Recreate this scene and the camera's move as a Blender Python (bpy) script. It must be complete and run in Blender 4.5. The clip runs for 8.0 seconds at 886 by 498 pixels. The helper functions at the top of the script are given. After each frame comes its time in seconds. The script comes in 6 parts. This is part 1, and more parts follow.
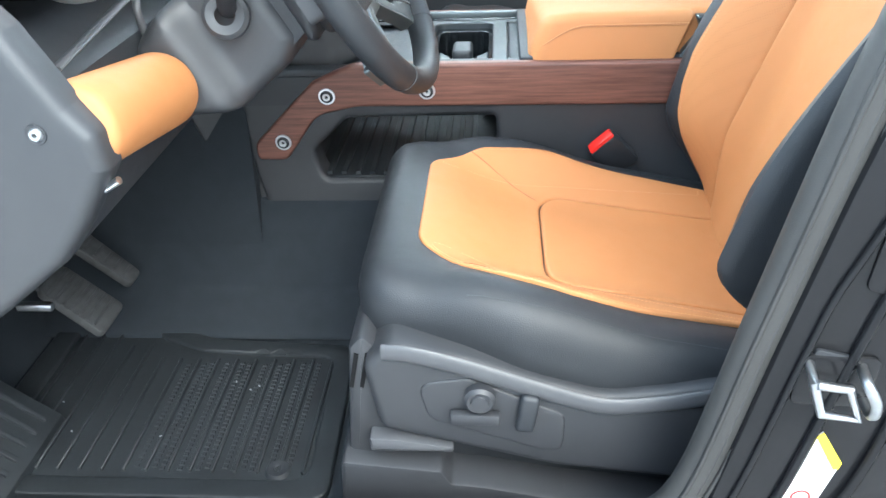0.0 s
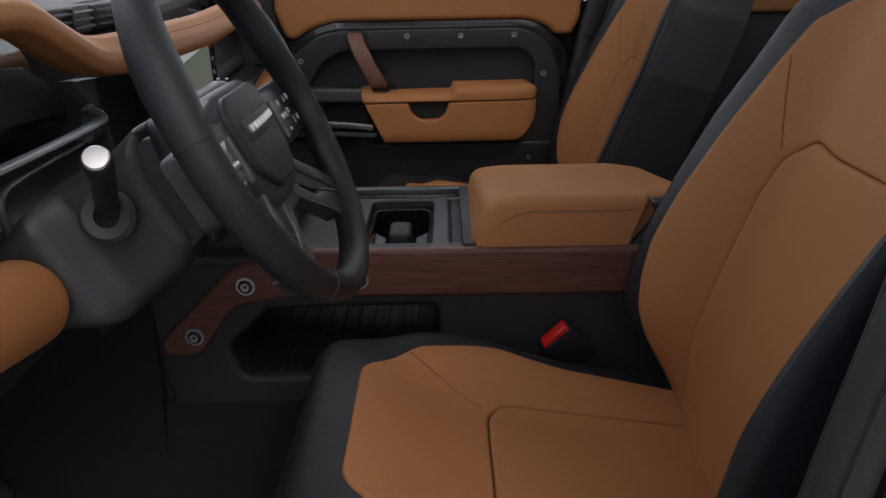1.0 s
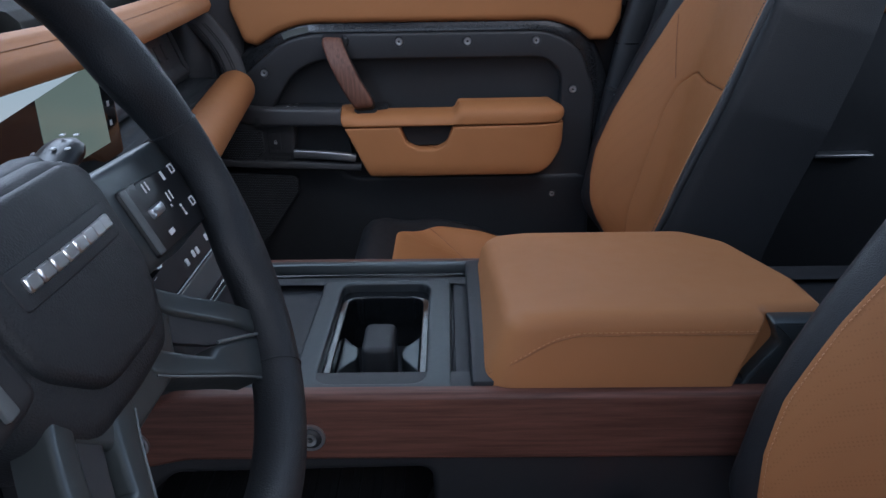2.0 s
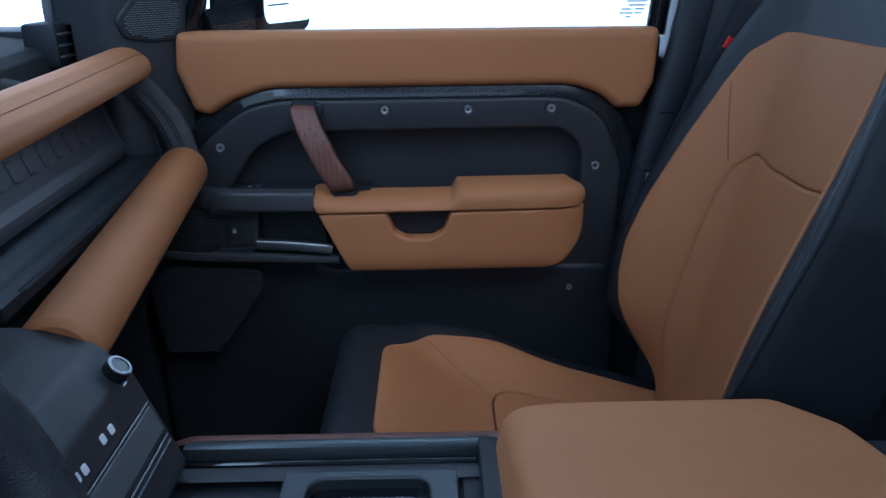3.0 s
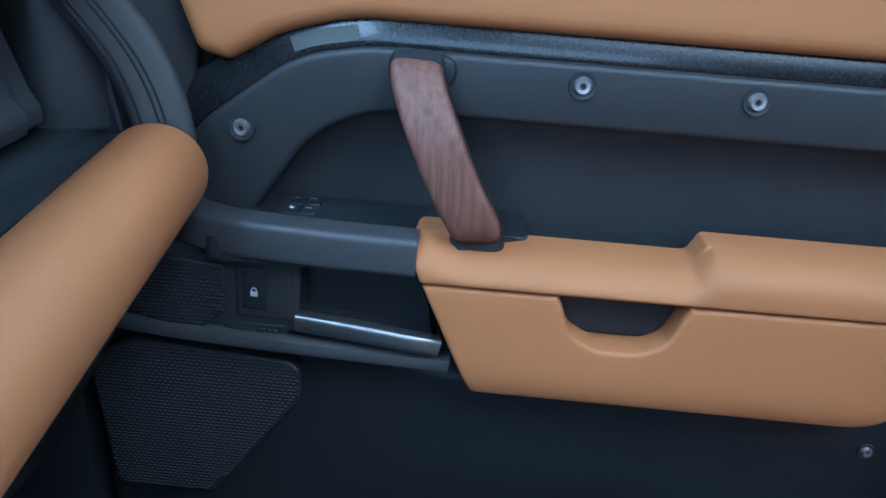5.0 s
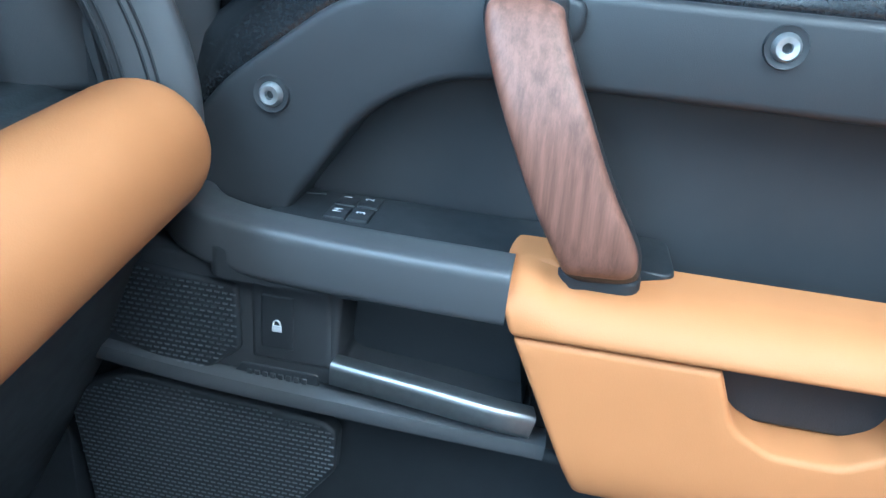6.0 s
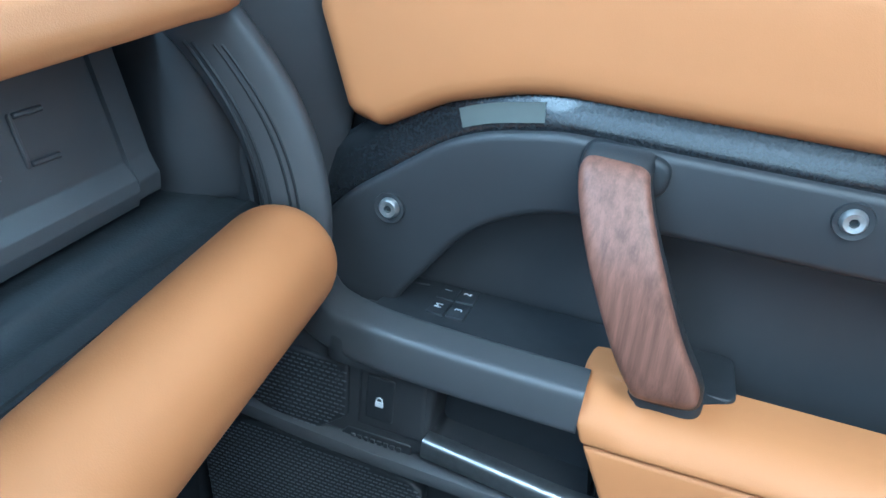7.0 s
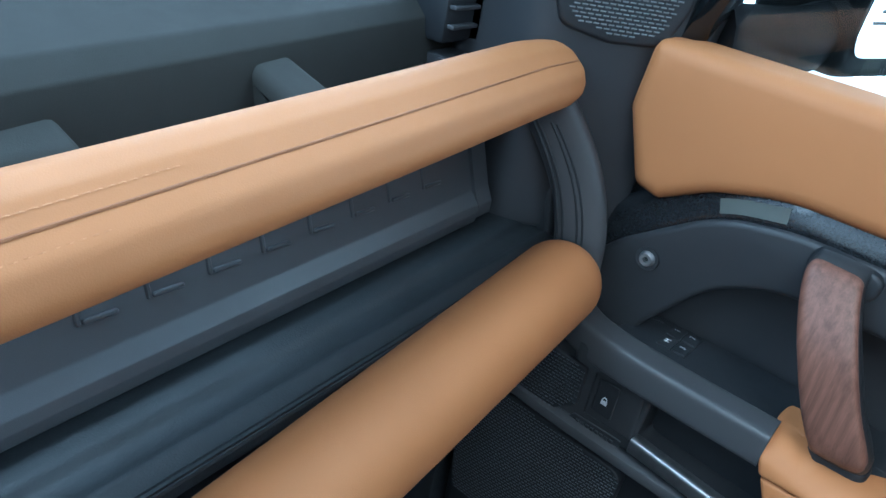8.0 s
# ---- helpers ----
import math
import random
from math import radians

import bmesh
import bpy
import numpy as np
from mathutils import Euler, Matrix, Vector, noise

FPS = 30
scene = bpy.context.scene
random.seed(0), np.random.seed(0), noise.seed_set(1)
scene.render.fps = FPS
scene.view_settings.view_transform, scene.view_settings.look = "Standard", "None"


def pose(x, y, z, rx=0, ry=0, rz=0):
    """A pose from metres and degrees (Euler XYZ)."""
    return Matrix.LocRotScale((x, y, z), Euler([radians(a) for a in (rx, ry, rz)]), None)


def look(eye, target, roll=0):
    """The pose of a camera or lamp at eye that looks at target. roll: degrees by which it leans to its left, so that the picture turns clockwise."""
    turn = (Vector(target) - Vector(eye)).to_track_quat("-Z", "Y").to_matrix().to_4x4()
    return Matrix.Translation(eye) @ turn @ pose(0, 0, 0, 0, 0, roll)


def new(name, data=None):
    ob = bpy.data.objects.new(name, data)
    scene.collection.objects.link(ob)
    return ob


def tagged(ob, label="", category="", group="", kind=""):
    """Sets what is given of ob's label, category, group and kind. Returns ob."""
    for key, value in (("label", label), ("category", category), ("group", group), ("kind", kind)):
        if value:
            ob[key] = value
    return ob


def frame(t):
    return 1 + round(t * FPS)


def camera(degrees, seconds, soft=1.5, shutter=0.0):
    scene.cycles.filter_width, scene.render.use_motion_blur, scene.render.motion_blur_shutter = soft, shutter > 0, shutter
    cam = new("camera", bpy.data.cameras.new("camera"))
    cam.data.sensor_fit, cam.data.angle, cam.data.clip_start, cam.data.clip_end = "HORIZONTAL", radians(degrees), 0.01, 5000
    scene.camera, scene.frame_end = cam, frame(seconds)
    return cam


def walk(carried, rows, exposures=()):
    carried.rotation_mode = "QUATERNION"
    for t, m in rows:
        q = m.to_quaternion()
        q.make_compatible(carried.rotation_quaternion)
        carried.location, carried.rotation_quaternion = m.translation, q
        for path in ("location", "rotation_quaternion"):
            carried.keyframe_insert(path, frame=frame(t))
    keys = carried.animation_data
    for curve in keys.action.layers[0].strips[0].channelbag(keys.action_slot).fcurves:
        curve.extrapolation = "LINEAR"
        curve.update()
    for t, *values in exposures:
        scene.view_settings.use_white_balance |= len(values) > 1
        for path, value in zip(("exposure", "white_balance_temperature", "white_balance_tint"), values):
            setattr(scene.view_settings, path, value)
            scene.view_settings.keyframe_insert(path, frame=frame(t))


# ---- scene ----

from mathutils import geometry

# ---------------------------------------------------------------- camera
cam = camera(60.2, 8.0)
PATH = [
    (0, (0.075, -1.384, 0.995), (-0.068, 0.306, -0.066), -2.6),
    (0.2, (0.078, -1.39, 1.006), (-0.05, 0.36, 0.045), -2.1),
    (0.4, (0.08, -1.381, 1.008), (-0.024, 0.424, 0.152), -2.1),
    (0.6, (0.076, -1.344, 1.005), (0.014, 0.49, 0.21), -1.7),
    (1, (0.087, -1.21, 0.998), (0.079, 0.653, 0.269), -1.1),
    (1.5, (0.135, -0.997, 0.986), (0.117, 0.867, 0.262), -0.8),
    (1.8, (0.122, -0.874, 0.976), (0.094, 0.97, 0.201), -0.7),
    (2, (0.092, -0.778, 0.982), (0.075, 1.076, 0.233), -0.9),
    (2.2, (0.072, -0.693, 0.993), (0.088, 1.169, 0.262), -0.9),
    (3.3, (0.0748, -0.3463, 1.0141), (0.1007, 1.4939, 0.3398), -0.66),
    (3.5, (0.0593, -0.2325, 0.9878), (0.0743, 1.6074, 0.3123), 2.15),
    (4, (0.0182, -0.0713, 0.9570), (0.0135, 1.7615, 0.2624), 4.21),
    (4.5, (-0.0487, 0.0384, 0.9584), (-0.1053, 1.8564, 0.2282), 3.17),
    (4.7, (-0.0657, 0.0810, 0.9428), (-0.1046, 1.8910, 0.1917), 4.02),
    (5.8, (-0.0884, 0.3213, 0.8579), (-0.3141, 2.0816, 0.0260), 5.30),
    (6, (-0.0949, 0.3388, 0.8501), (-0.3826, 2.1048, 0.0500), 5.16),
    (6.5, (-0.0998, 0.3440, 0.8995), (-0.5137, 2.0603, 0.0483), 6.05),
    (7, (-0.0966, 0.3146, 0.9480), (-0.6092, 1.9951, 0.0792), 6.30),
    (7.5, (-0.0873, 0.2577, 1.0035), (-0.7952, 1.8485, 0.1037), 8.00),
    (8, (-0.0731, 0.1614, 1.0390), (-1.0580, 1.5723, 0.1006), 10.88),
]
EXPOSURES = [(0.0, 2.02, 5500, -1), (0.4, 1.10, 5400, -2), (0.7, 0.14, 5700, 5), (1.0, -1.08, 6250, 15), (1.5, -1.01, 5950, 17), (2.0, -0.64, 5100, 10), (3.5, -0.78, 4250, 4), (4.2, -0.48, 4000, -1), (4.7, 0.0, 4000, -3), (5.8, 1.85, 4350, -9), (6.5, 1.88, 4350, -10), (7.0, 1.48, 4300, -10), (7.5, 0.78, 4350, -10), (8.0, 0.60, 4450, -8)]
walk(cam, [(t, look(eye, target, roll)) for t, eye, target, roll in PATH], EXPOSURES)

# ---------------------------------------------------------------- light
world = bpy.data.worlds.new("overcast_sky")
scene.world = world
world.use_nodes = True
wn = world.node_tree.nodes
sky = wn.new("ShaderNodeTexSky")
sky.sky_type, sky.sun_disc = "NISHITA", False
sky.sun_elevation, sky.sun_rotation = radians(48), radians(150)
sky.air_density, sky.dust_density = 1.0, 6.0
wn["Background"].inputs["Strength"].default_value = 0.15
world.node_tree.links.new(sky.outputs[0], wn["Background"].inputs["Color"])
sun = new("sun", bpy.data.lights.new("sun", "SUN"))
sun.data.energy, sun.data.angle, sun.data.color = 0.32, radians(40), (1.0, 0.97, 0.93)
sun.matrix_world = look((0.9, -1.6, 2.6), (0, 0, 0.6))


def window_lamp(name, eye, target, sx, sy, watts, colour=(0.90, 0.96, 1.0)):
    lamp = new(name, bpy.data.lights.new(name, "AREA"))
    lamp.data.shape, lamp.data.size, lamp.data.size_y = "RECTANGLE", sx, sy
    lamp.data.energy, lamp.data.color = watts, colour
    lamp.matrix_world = look(eye, target)
    return lamp


# daylight through the open driver's doorway, the windscreen and the rear window
window_lamp("doorway_daylight", (-0.08, -1.15, 1.22), (0.15, 0.30, 0.68), 1.1, 0.7, 3.0)
# overhead fill at an assumed, unseen roof opening, added to brighten the cabin
window_lamp("roof_fill_light", (0.42, 0.0, 1.43), (0.40, 0.0, 0.5), 0.85, 0.8, 0.6)
window_lamp("windscreen_daylight", (-0.46, 0.0, 1.32), (0.35, 0.0, 0.80), 1.25, 0.22, 6.0, (0.94, 0.98, 1.0))
# rear window is out of view; its lamp is added to light rear-facing faces
window_lamp("rear_window_daylight", (1.68, 0.0, 1.15), (0.0, 0.0, 0.95), 1.2, 0.36, 5.0, (0.94, 0.98, 1.0))


# ---------------------------------------------------------------- materials
def material(name, colour, rough=0.5, metal=0.0, spots=0.0, spot_scale=8.0, grain=0.0, grain_scale=900.0, cell=False,
             coat=0.0, emit=None, spec=0.5, rough_var=0.08):
    """A surface with a slow variation of tone, a finer one of gloss and a fine relief."""
    m = bpy.data.materials.new(name)
    m.use_nodes = True
    n, l = m.node_tree.nodes, m.node_tree.links
    b = n["Principled BSDF"]
    b.inputs["Base Color"].default_value = (*colour, 1)
    b.inputs["Roughness"].default_value, b.inputs["Metallic"].default_value = rough, metal
    b.inputs["Specular IOR Level"].default_value = spec
    b.inputs["Coat Weight"].default_value, b.inputs["Coat Roughness"].default_value = coat, 0.06
    co = n.new("ShaderNodeNewGeometry")
    if spots:
        tex = n.new("ShaderNodeTexNoise")
        tex.inputs["Scale"].default_value, tex.inputs["Detail"].default_value = spot_scale, 5
        l.new(co.outputs["Position"], tex.inputs["Vector"])
        ramp = n.new("ShaderNodeMapRange")
        ramp.inputs["From Min"].default_value, ramp.inputs["From Max"].default_value = 0.3, 0.7
        ramp.inputs["To Min"].default_value, ramp.inputs["To Max"].default_value = 1 - spots, 1 + spots
        l.new(tex.outputs["Fac"], ramp.inputs["Value"])
        mix = n.new("ShaderNodeVectorMath")
        mix.operation = "SCALE"
        mix.inputs[0].default_value = colour
        l.new(ramp.outputs[0], mix.inputs["Scale"])
        l.new(mix.outputs[0], b.inputs["Base Color"])
        fine = n.new("ShaderNodeTexNoise")
        fine.inputs["Scale"].default_value, fine.inputs["Detail"].default_value = spot_scale * 9, 3
        l.new(co.outputs["Position"], fine.inputs["Vector"])
        r2 = n.new("ShaderNodeMapRange")
        r2.inputs["To Min"].default_value, r2.inputs["To Max"].default_value = max(0.02, rough - rough_var), rough + rough_var
        l.new(fine.outputs["Fac"], r2.inputs["Value"])
        l.new(r2.outputs[0], b.inputs["Roughness"])
    if grain:
        if cell:
            g = n.new("ShaderNodeTexVoronoi")
            out = g.outputs["Distance"]
        else:
            g = n.new("ShaderNodeTexNoise")
            g.inputs["Detail"].default_value = 2
            out = g.outputs["Fac"]
        g.inputs["Scale"].default_value = grain_scale
        l.new(co.outputs["Position"], g.inputs["Vector"])
        bump = n.new("ShaderNodeBump")
        bump.inputs["Strength"].default_value, bump.inputs["Distance"].default_value = grain, 0.0006
        l.new(out, bump.inputs["Height"])
        l.new(bump.outputs[0], b.inputs["Normal"])
    if emit:
        b.inputs["Emission Color"].default_value, b.inputs["Emission Strength"].default_value = (*emit[:3], 1), emit[3]
    return m


def wood_material(name, turn, dark=(0.076, 0.034, 0.025), light=(0.155, 0.069, 0.050)):
    """Walnut: long streaks along the local grain, with pores."""
    m = bpy.data.materials.new(name)
    m.use_nodes = True
    n, l = m.node_tree.nodes, m.node_tree.links
    b = n["Principled BSDF"]
    co = n.new("ShaderNodeNewGeometry")
    mp = n.new("ShaderNodeMapping")
    mp.vector_type = "TEXTURE"
    mp.inputs["Rotation"].default_value = turn
    mp.inputs["Scale"].default_value = (0.26, 0.011, 0.011)
    l.new(co.outputs["Position"], mp.inputs["Vector"])
    tex = n.new("ShaderNodeTexNoise")
    tex.inputs["Scale"].default_value, tex.inputs["Detail"].default_value, tex.inputs["Distortion"].default_value = 2.5, 8, 0.25
    l.new(mp.outputs[0], tex.inputs["Vector"])
    fine = n.new("ShaderNodeTexNoise")
    fine.inputs["Scale"].default_value, fine.inputs["Detail"].default_value = 14, 4
    l.new(mp.outputs[0], fine.inputs["Vector"])
    add = n.new("ShaderNodeMath")
    add.operation = "MULTIPLY_ADD"
    add.inputs[1].default_value = 0.35
    l.new(fine.outputs["Fac"], add.inputs[0])
    l.new(tex.outputs["Fac"], add.inputs[2])
    ramp = n.new("ShaderNodeValToRGB")
    ramp.color_ramp.elements[0].position, ramp.color_ramp.elements[0].color = 0.48, (*dark, 1)
    ramp.color_ramp.elements[1].position, ramp.color_ramp.elements[1].color = 0.86, (*light, 1)
    l.new(add.outputs[0], ramp.inputs["Fac"])
    l.new(ramp.outputs[0], b.inputs["Base Color"])
    b.inputs["Roughness"].default_value = 0.48
    b.inputs["Specular IOR Level"].default_value = 0.35
    bump = n.new("ShaderNodeBump")
    bump.inputs["Strength"].default_value, bump.inputs["Distance"].default_value = 0.15, 0.0004
    l.new(fine.outputs["Fac"], bump.inputs["Height"])
    l.new(bump.outputs[0], b.inputs["Normal"])
    return m


def glass_material(name, tint=(0.9, 0.95, 0.93), rough=0.0):
    m = bpy.data.materials.new(name)
    m.use_nodes = True
    b = m.node_tree.nodes["Principled BSDF"]
    b.inputs["Base Color"].default_value = (*tint, 1)
    b.inputs["Transmission Weight"].default_value, b.inputs["Roughness"].default_value, b.inputs["IOR"].default_value = 1, rough, 1.45
    return m


TAN = material("tan_leather", (0.372, 0.160, 0.057), 0.60, spec=0.32, spots=0.05, spot_scale=5, grain=0.09, grain_scale=1300, cell=True)
PERF = material("perforated_tan_leather", (0.372, 0.160, 0.057), 0.60, spec=0.32, spots=0.05, spot_scale=5, grain=0.09, grain_scale=1300, cell=True)
pn, pl_ = PERF.node_tree.nodes, PERF.node_tree.links
holes = pn.new("ShaderNodeTexVoronoi")
holes.inputs["Scale"].default_value, holes.inputs["Randomness"].default_value = 290, 0.0
turned = pn.new("ShaderNodeMapping")
turned.inputs["Rotation"].default_value = (0.3, 0.35, 0.6)
pl_.new(pn.new("ShaderNodeNewGeometry").outputs["Position"], turned.inputs["Vector"])
pl_.new(turned.outputs[0], holes.inputs["Vector"])
pit = pn.new("ShaderNodeMapRange")
pit.inputs["From Min"].default_value, pit.inputs["From Max"].default_value = 0.16, 0.30
pit.inputs["To Min"].default_value, pit.inputs["To Max"].default_value = 0.84, 1.0
pl_.new(holes.outputs["Distance"], pit.inputs["Value"])
base_in = pn["Principled BSDF"].inputs["Base Color"]
tone = base_in.links[0].from_socket
mul = pn.new("ShaderNodeVectorMath")
mul.operation = "SCALE"
pl_.new(tone, mul.inputs[0])
pl_.new(pit.outputs[0], mul.inputs["Scale"])
pl_.new(mul.outputs[0], base_in)
BLACK_LEATHER = material("black_leather", (0.0115, 0.0132, 0.0160), 0.54, spots=0.12, spot_scale=6, grain=0.4, grain_scale=800, cell=True)
PLASTIC = material("charcoal_plastic", (0.0240, 0.0250, 0.0280), 0.52, spots=0.10, spot_scale=7, grain=0.2, grain_scale=1700)
GREY_PLASTIC = material("grey_soft_plastic", (0.050, 0.0510, 0.0550), 0.46, spots=0.08, spot_scale=6, grain=0.14, grain_scale=1800)
DARK = material("black_plastic", (0.0140, 0.0157, 0.0188), 0.55, spots=0.12, spot_scale=9, grain=0.3, grain_scale=1200)
CARPET = material("black_carpet", (0.019, 0.023, 0.028), 0.95, spots=0.08, spot_scale=30, grain=0.8, grain_scale=1600, spec=0.2)
RUBBER = material("black_rubber", (0.0130, 0.0155, 0.0180), 0.55, spots=0.25, spot_scale=14, grain=0.4, grain_scale=700)
SEAL = material("rubber_door_seal", (0.026, 0.0255, 0.0245), 0.6, spots=0.12, spot_scale=12, grain=0.3, grain_scale=900)
PAINT = material("grey_metallic_paint", (0.011, 0.011, 0.012), 0.22, 0.0, spec=0.12, spots=0.10, spot_scale=10, grain=0.03, grain_scale=3000, coat=0.12)
SOFT_TOP = material("matt_soft_touch_plastic", (0.0335, 0.0335, 0.0305), 0.8, spec=0.2, spots=0.08, spot_scale=6, grain=0.25, grain_scale=1500)
CAP_PLASTIC = material("soft_grey_cap_plastic", (0.026, 0.0275, 0.0305), 0.5, spots=0.08, spot_scale=6, grain=0.14, grain_scale=1800)
BAND = material("grey_flake_paint", (0.013, 0.014, 0.016), 0.24, 0.0, spots=0.35, spot_scale=480, grain=0.08, grain_scale=1500, spec=0.4, rough_var=0.05, coat=0.28)
PALE_PRINT = material("pale_grey_print", (0.50, 0.51, 0.53), 0.5)
MIRROR_CASE = material("matt_black_case", (0.006, 0.006, 0.0065), 0.7, spec=0.1, spots=0.1, spot_scale=12)
PAD_REFLECTING = material("pad_reflecting_sky", (0.075, 0.088, 0.088), 0.22, spots=0.05, spot_scale=30)
PAD_BLACK = material("satin_black_pad", (0.010, 0.011, 0.013), 0.32, spots=0.05, spot_scale=30)
GLOSS_BLACK = material("gloss_black_plastic", (0.006, 0.007, 0.008), 0.08, spots=0.05, spot_scale=10)
ZINC = material("zinc_plated_steel", (0.46, 0.47, 0.48), 0.42, 0.9, spots=0.15, spot_scale=260)
# satin metal at about half tone, for the little light on the cup tray
TRAY = material("shaded_tray_metal", (0.040, 0.046, 0.050), 0.40, 0.5, spots=0.05, spot_scale=20)
CHROME = material("bright_chrome", (0.86, 0.87, 0.88), 0.28, 1.0)
SATIN = material("satin_metal", (0.55, 0.56, 0.58), 0.36, 1.0)
BAND_SHEEN = material("pale_band_sheen", (0.060, 0.067, 0.060), 0.55, spots=0.06, spot_scale=40)
SILVER_GREY = material("silver_grey_plastic", (0.10, 0.112, 0.118), 0.38, spots=0.06, spot_scale=20, grain=0.1, grain_scale=1500)
PEDAL = material("grey_pedal_rubber", (0.042, 0.043, 0.044), 0.7, spots=0.25, spot_scale=60, grain=0.6, grain_scale=900)
STEEL = material("dull_steel", (0.36, 0.37, 0.38), 0.38, 1.0, spots=0.15, spot_scale=60)
GUN = material("dark_satin_metal", (0.075, 0.087, 0.092), 0.36, 0.6, spots=0.05, spot_scale=20)
# lighter than the door mesh: light on the tweeter put into the colour
TWEETER = material("lit_tweeter_mesh", (0.20, 0.21, 0.215), 0.4, 0.2)
BEAD = material("glinting_black_mesh", (0.125, 0.13, 0.138), 0.28, 0.7)
BRUSHED = material("brushed_metal", (0.33, 0.335, 0.345), 0.44, 1.0, spots=0.08, spot_scale=160, grain=0.1, grain_scale=2600)
RED = material("red_plastic", (0.62, 0.018, 0.012), 0.38, spots=0.06, spot_scale=40)
WHITE = material("white_print", (0.80, 0.81, 0.82), 0.5)
DARKPRINT = material("dark_grey_print", (0.10, 0.10, 0.10), 0.7, spec=0.2)
GREYPRINT = material("grey_print", (0.35, 0.36, 0.37), 0.5)
YELLOW = material("yellow_label", (0.80, 0.62, 0.02), 0.4, spots=0.05, spot_scale=40)
LABEL = material("white_label", (0.74, 0.74, 0.72), 0.4, spots=0.04, spot_scale=40)
SEAM_THREAD = material("light_seam_thread", (0.53, 0.26, 0.115), 0.7, spots=0.08, spot_scale=200)
# brown line colour for the shade in the leather's creases
CREASE = material("crease_shade", (0.22, 0.093, 0.033), 0.7, spots=0.08, spot_scale=200)
THREAD = material("tan_thread", (0.43, 0.192, 0.070), 0.7, spots=0.08, spot_scale=200)
BLACK_THREAD = material("black_thread", (0.05, 0.055, 0.06), 0.6, spots=0.08, spot_scale=200)
WEBBING = material("black_webbing", (0.016, 0.017, 0.020), 0.75, spots=0.1, spot_scale=60, grain=0.8, grain_scale=900)
HEADLINER = material("pale_headliner", (0.42, 0.42, 0.41), 0.9, spots=0.05, spot_scale=20, grain=0.5, grain_scale=1200)
CONCRETE = material("pale_concrete", (0.52, 0.52, 0.51), 0.85, spots=0.18, spot_scale=1.2, grain=0.6, grain_scale=120)
WOOD_X = wood_material("walnut_console", (0, 0.0, 0))
WOOD_Z = wood_material("walnut_handle", (0, radians(-92), 0), (0.098, 0.047, 0.033), (0.175, 0.086, 0.060))
GLASS = glass_material("window_glass")
GLOW = material("white_distance", (0.8, 0.8, 0.8), 0.9, emit=(0.93, 0.97, 1.0, 3.0))
SCREEN_MAP = material("lit_map", (0.05, 0.06, 0.05), 0.12, emit=(0.50, 0.58, 0.42, 0.34))
SCREEN_GLARE = material("mirrored_light_glow", (0.06, 0.06, 0.06), 0.12, emit=(0.80, 0.86, 0.80, 0.75))
SCREEN_DARK = material("lit_dark_panel", (0.015, 0.015, 0.018), 0.12)


# ---------------------------------------------------------------- geometry helpers
def to_mesh(name, bm, mat, angle=40):
    bmesh.ops.remove_doubles(bm, verts=bm.verts, dist=1e-6)
    me = bpy.data.meshes.new(name)
    bm.to_mesh(me)
    bm.free()
    me.materials.append(mat)
    me.polygons.foreach_set("use_smooth", [True] * len(me.polygons))
    me.set_sharp_from_angle(angle=radians(angle))
    return me


def part(name, bm, mat, parent=None, label="", angle=40):
    """One mesh object, in the world's coordinates, under a thing or under a part."""
    ob = new(name, to_mesh(name, bm, mat, angle) if isinstance(bm, bmesh.types.BMesh) else bm)
    if parent is not None:
        ob.parent = parent
        if parent.parent is None:
            ob.matrix_parent_inverse = parent.matrix_basis.inverted()
    if label:
        tagged(ob, label)
    return ob


def thing(name, place, label, category, group="", kind=""):
    ob = new(name)
    ob.empty_display_size = 0.05
    ob.matrix_basis = Matrix.Translation(place)
    return tagged(ob, label, category, group, kind)


def rounded(corners, r=0.01, n=5):
    """A closed outline with rounded corners. A corner may carry its own radius."""
    pts, out = [Vector(c[:2]) for c in corners], []
    for i, p in enumerate(pts):
        a, b = pts[i - 1] - p, pts[(i + 1) % len(pts)] - p
        rr = corners[i][2] if len(corners[i]) > 2 else r
        if rr <= 0:
            out.append(p)
            continue
        ang = a.angle(b)
        cut = min(rr / max(math.tan(ang / 2), 1e-4), 0.48 * a.length, 0.48 * b.length)
        p0, p1 = p + a.normalized() * cut, p + b.normalized() * cut
        for k in range(n + 1):
            t = k / n
            out.append(p0 * (1 - t) ** 2 + p * 2 * t * (1 - t) + p1 * t * t)
    return out


def dense(loop, step):
    out = []
    for i, p in enumerate(loop):
        q = loop[(i + 1) % len(loop)]
        k = max(1, math.ceil((q - p).length / step))
        out += [p + (q - p) * (j / k) for j in range(k)]
    return [p for i, p in enumerate(out) if (p - out[i - 1]).length > 1e-5]


def inside(loop, pts):
    a = np.array([(p.x, p.y) for p in loop])
    b = np.roll(a, -1, 0)
    x, y = pts[:, 0:1], pts[:, 1:2]
    hit = ((a[:, 1] > y) != (b[:, 1] > y)) & (x < (b[:, 0] - a[:, 0]) * (y - a[:, 1]) / (b[:, 1] - a[:, 1] + 1e-12) + a[:, 0])
    return hit.sum(1) % 2 == 1


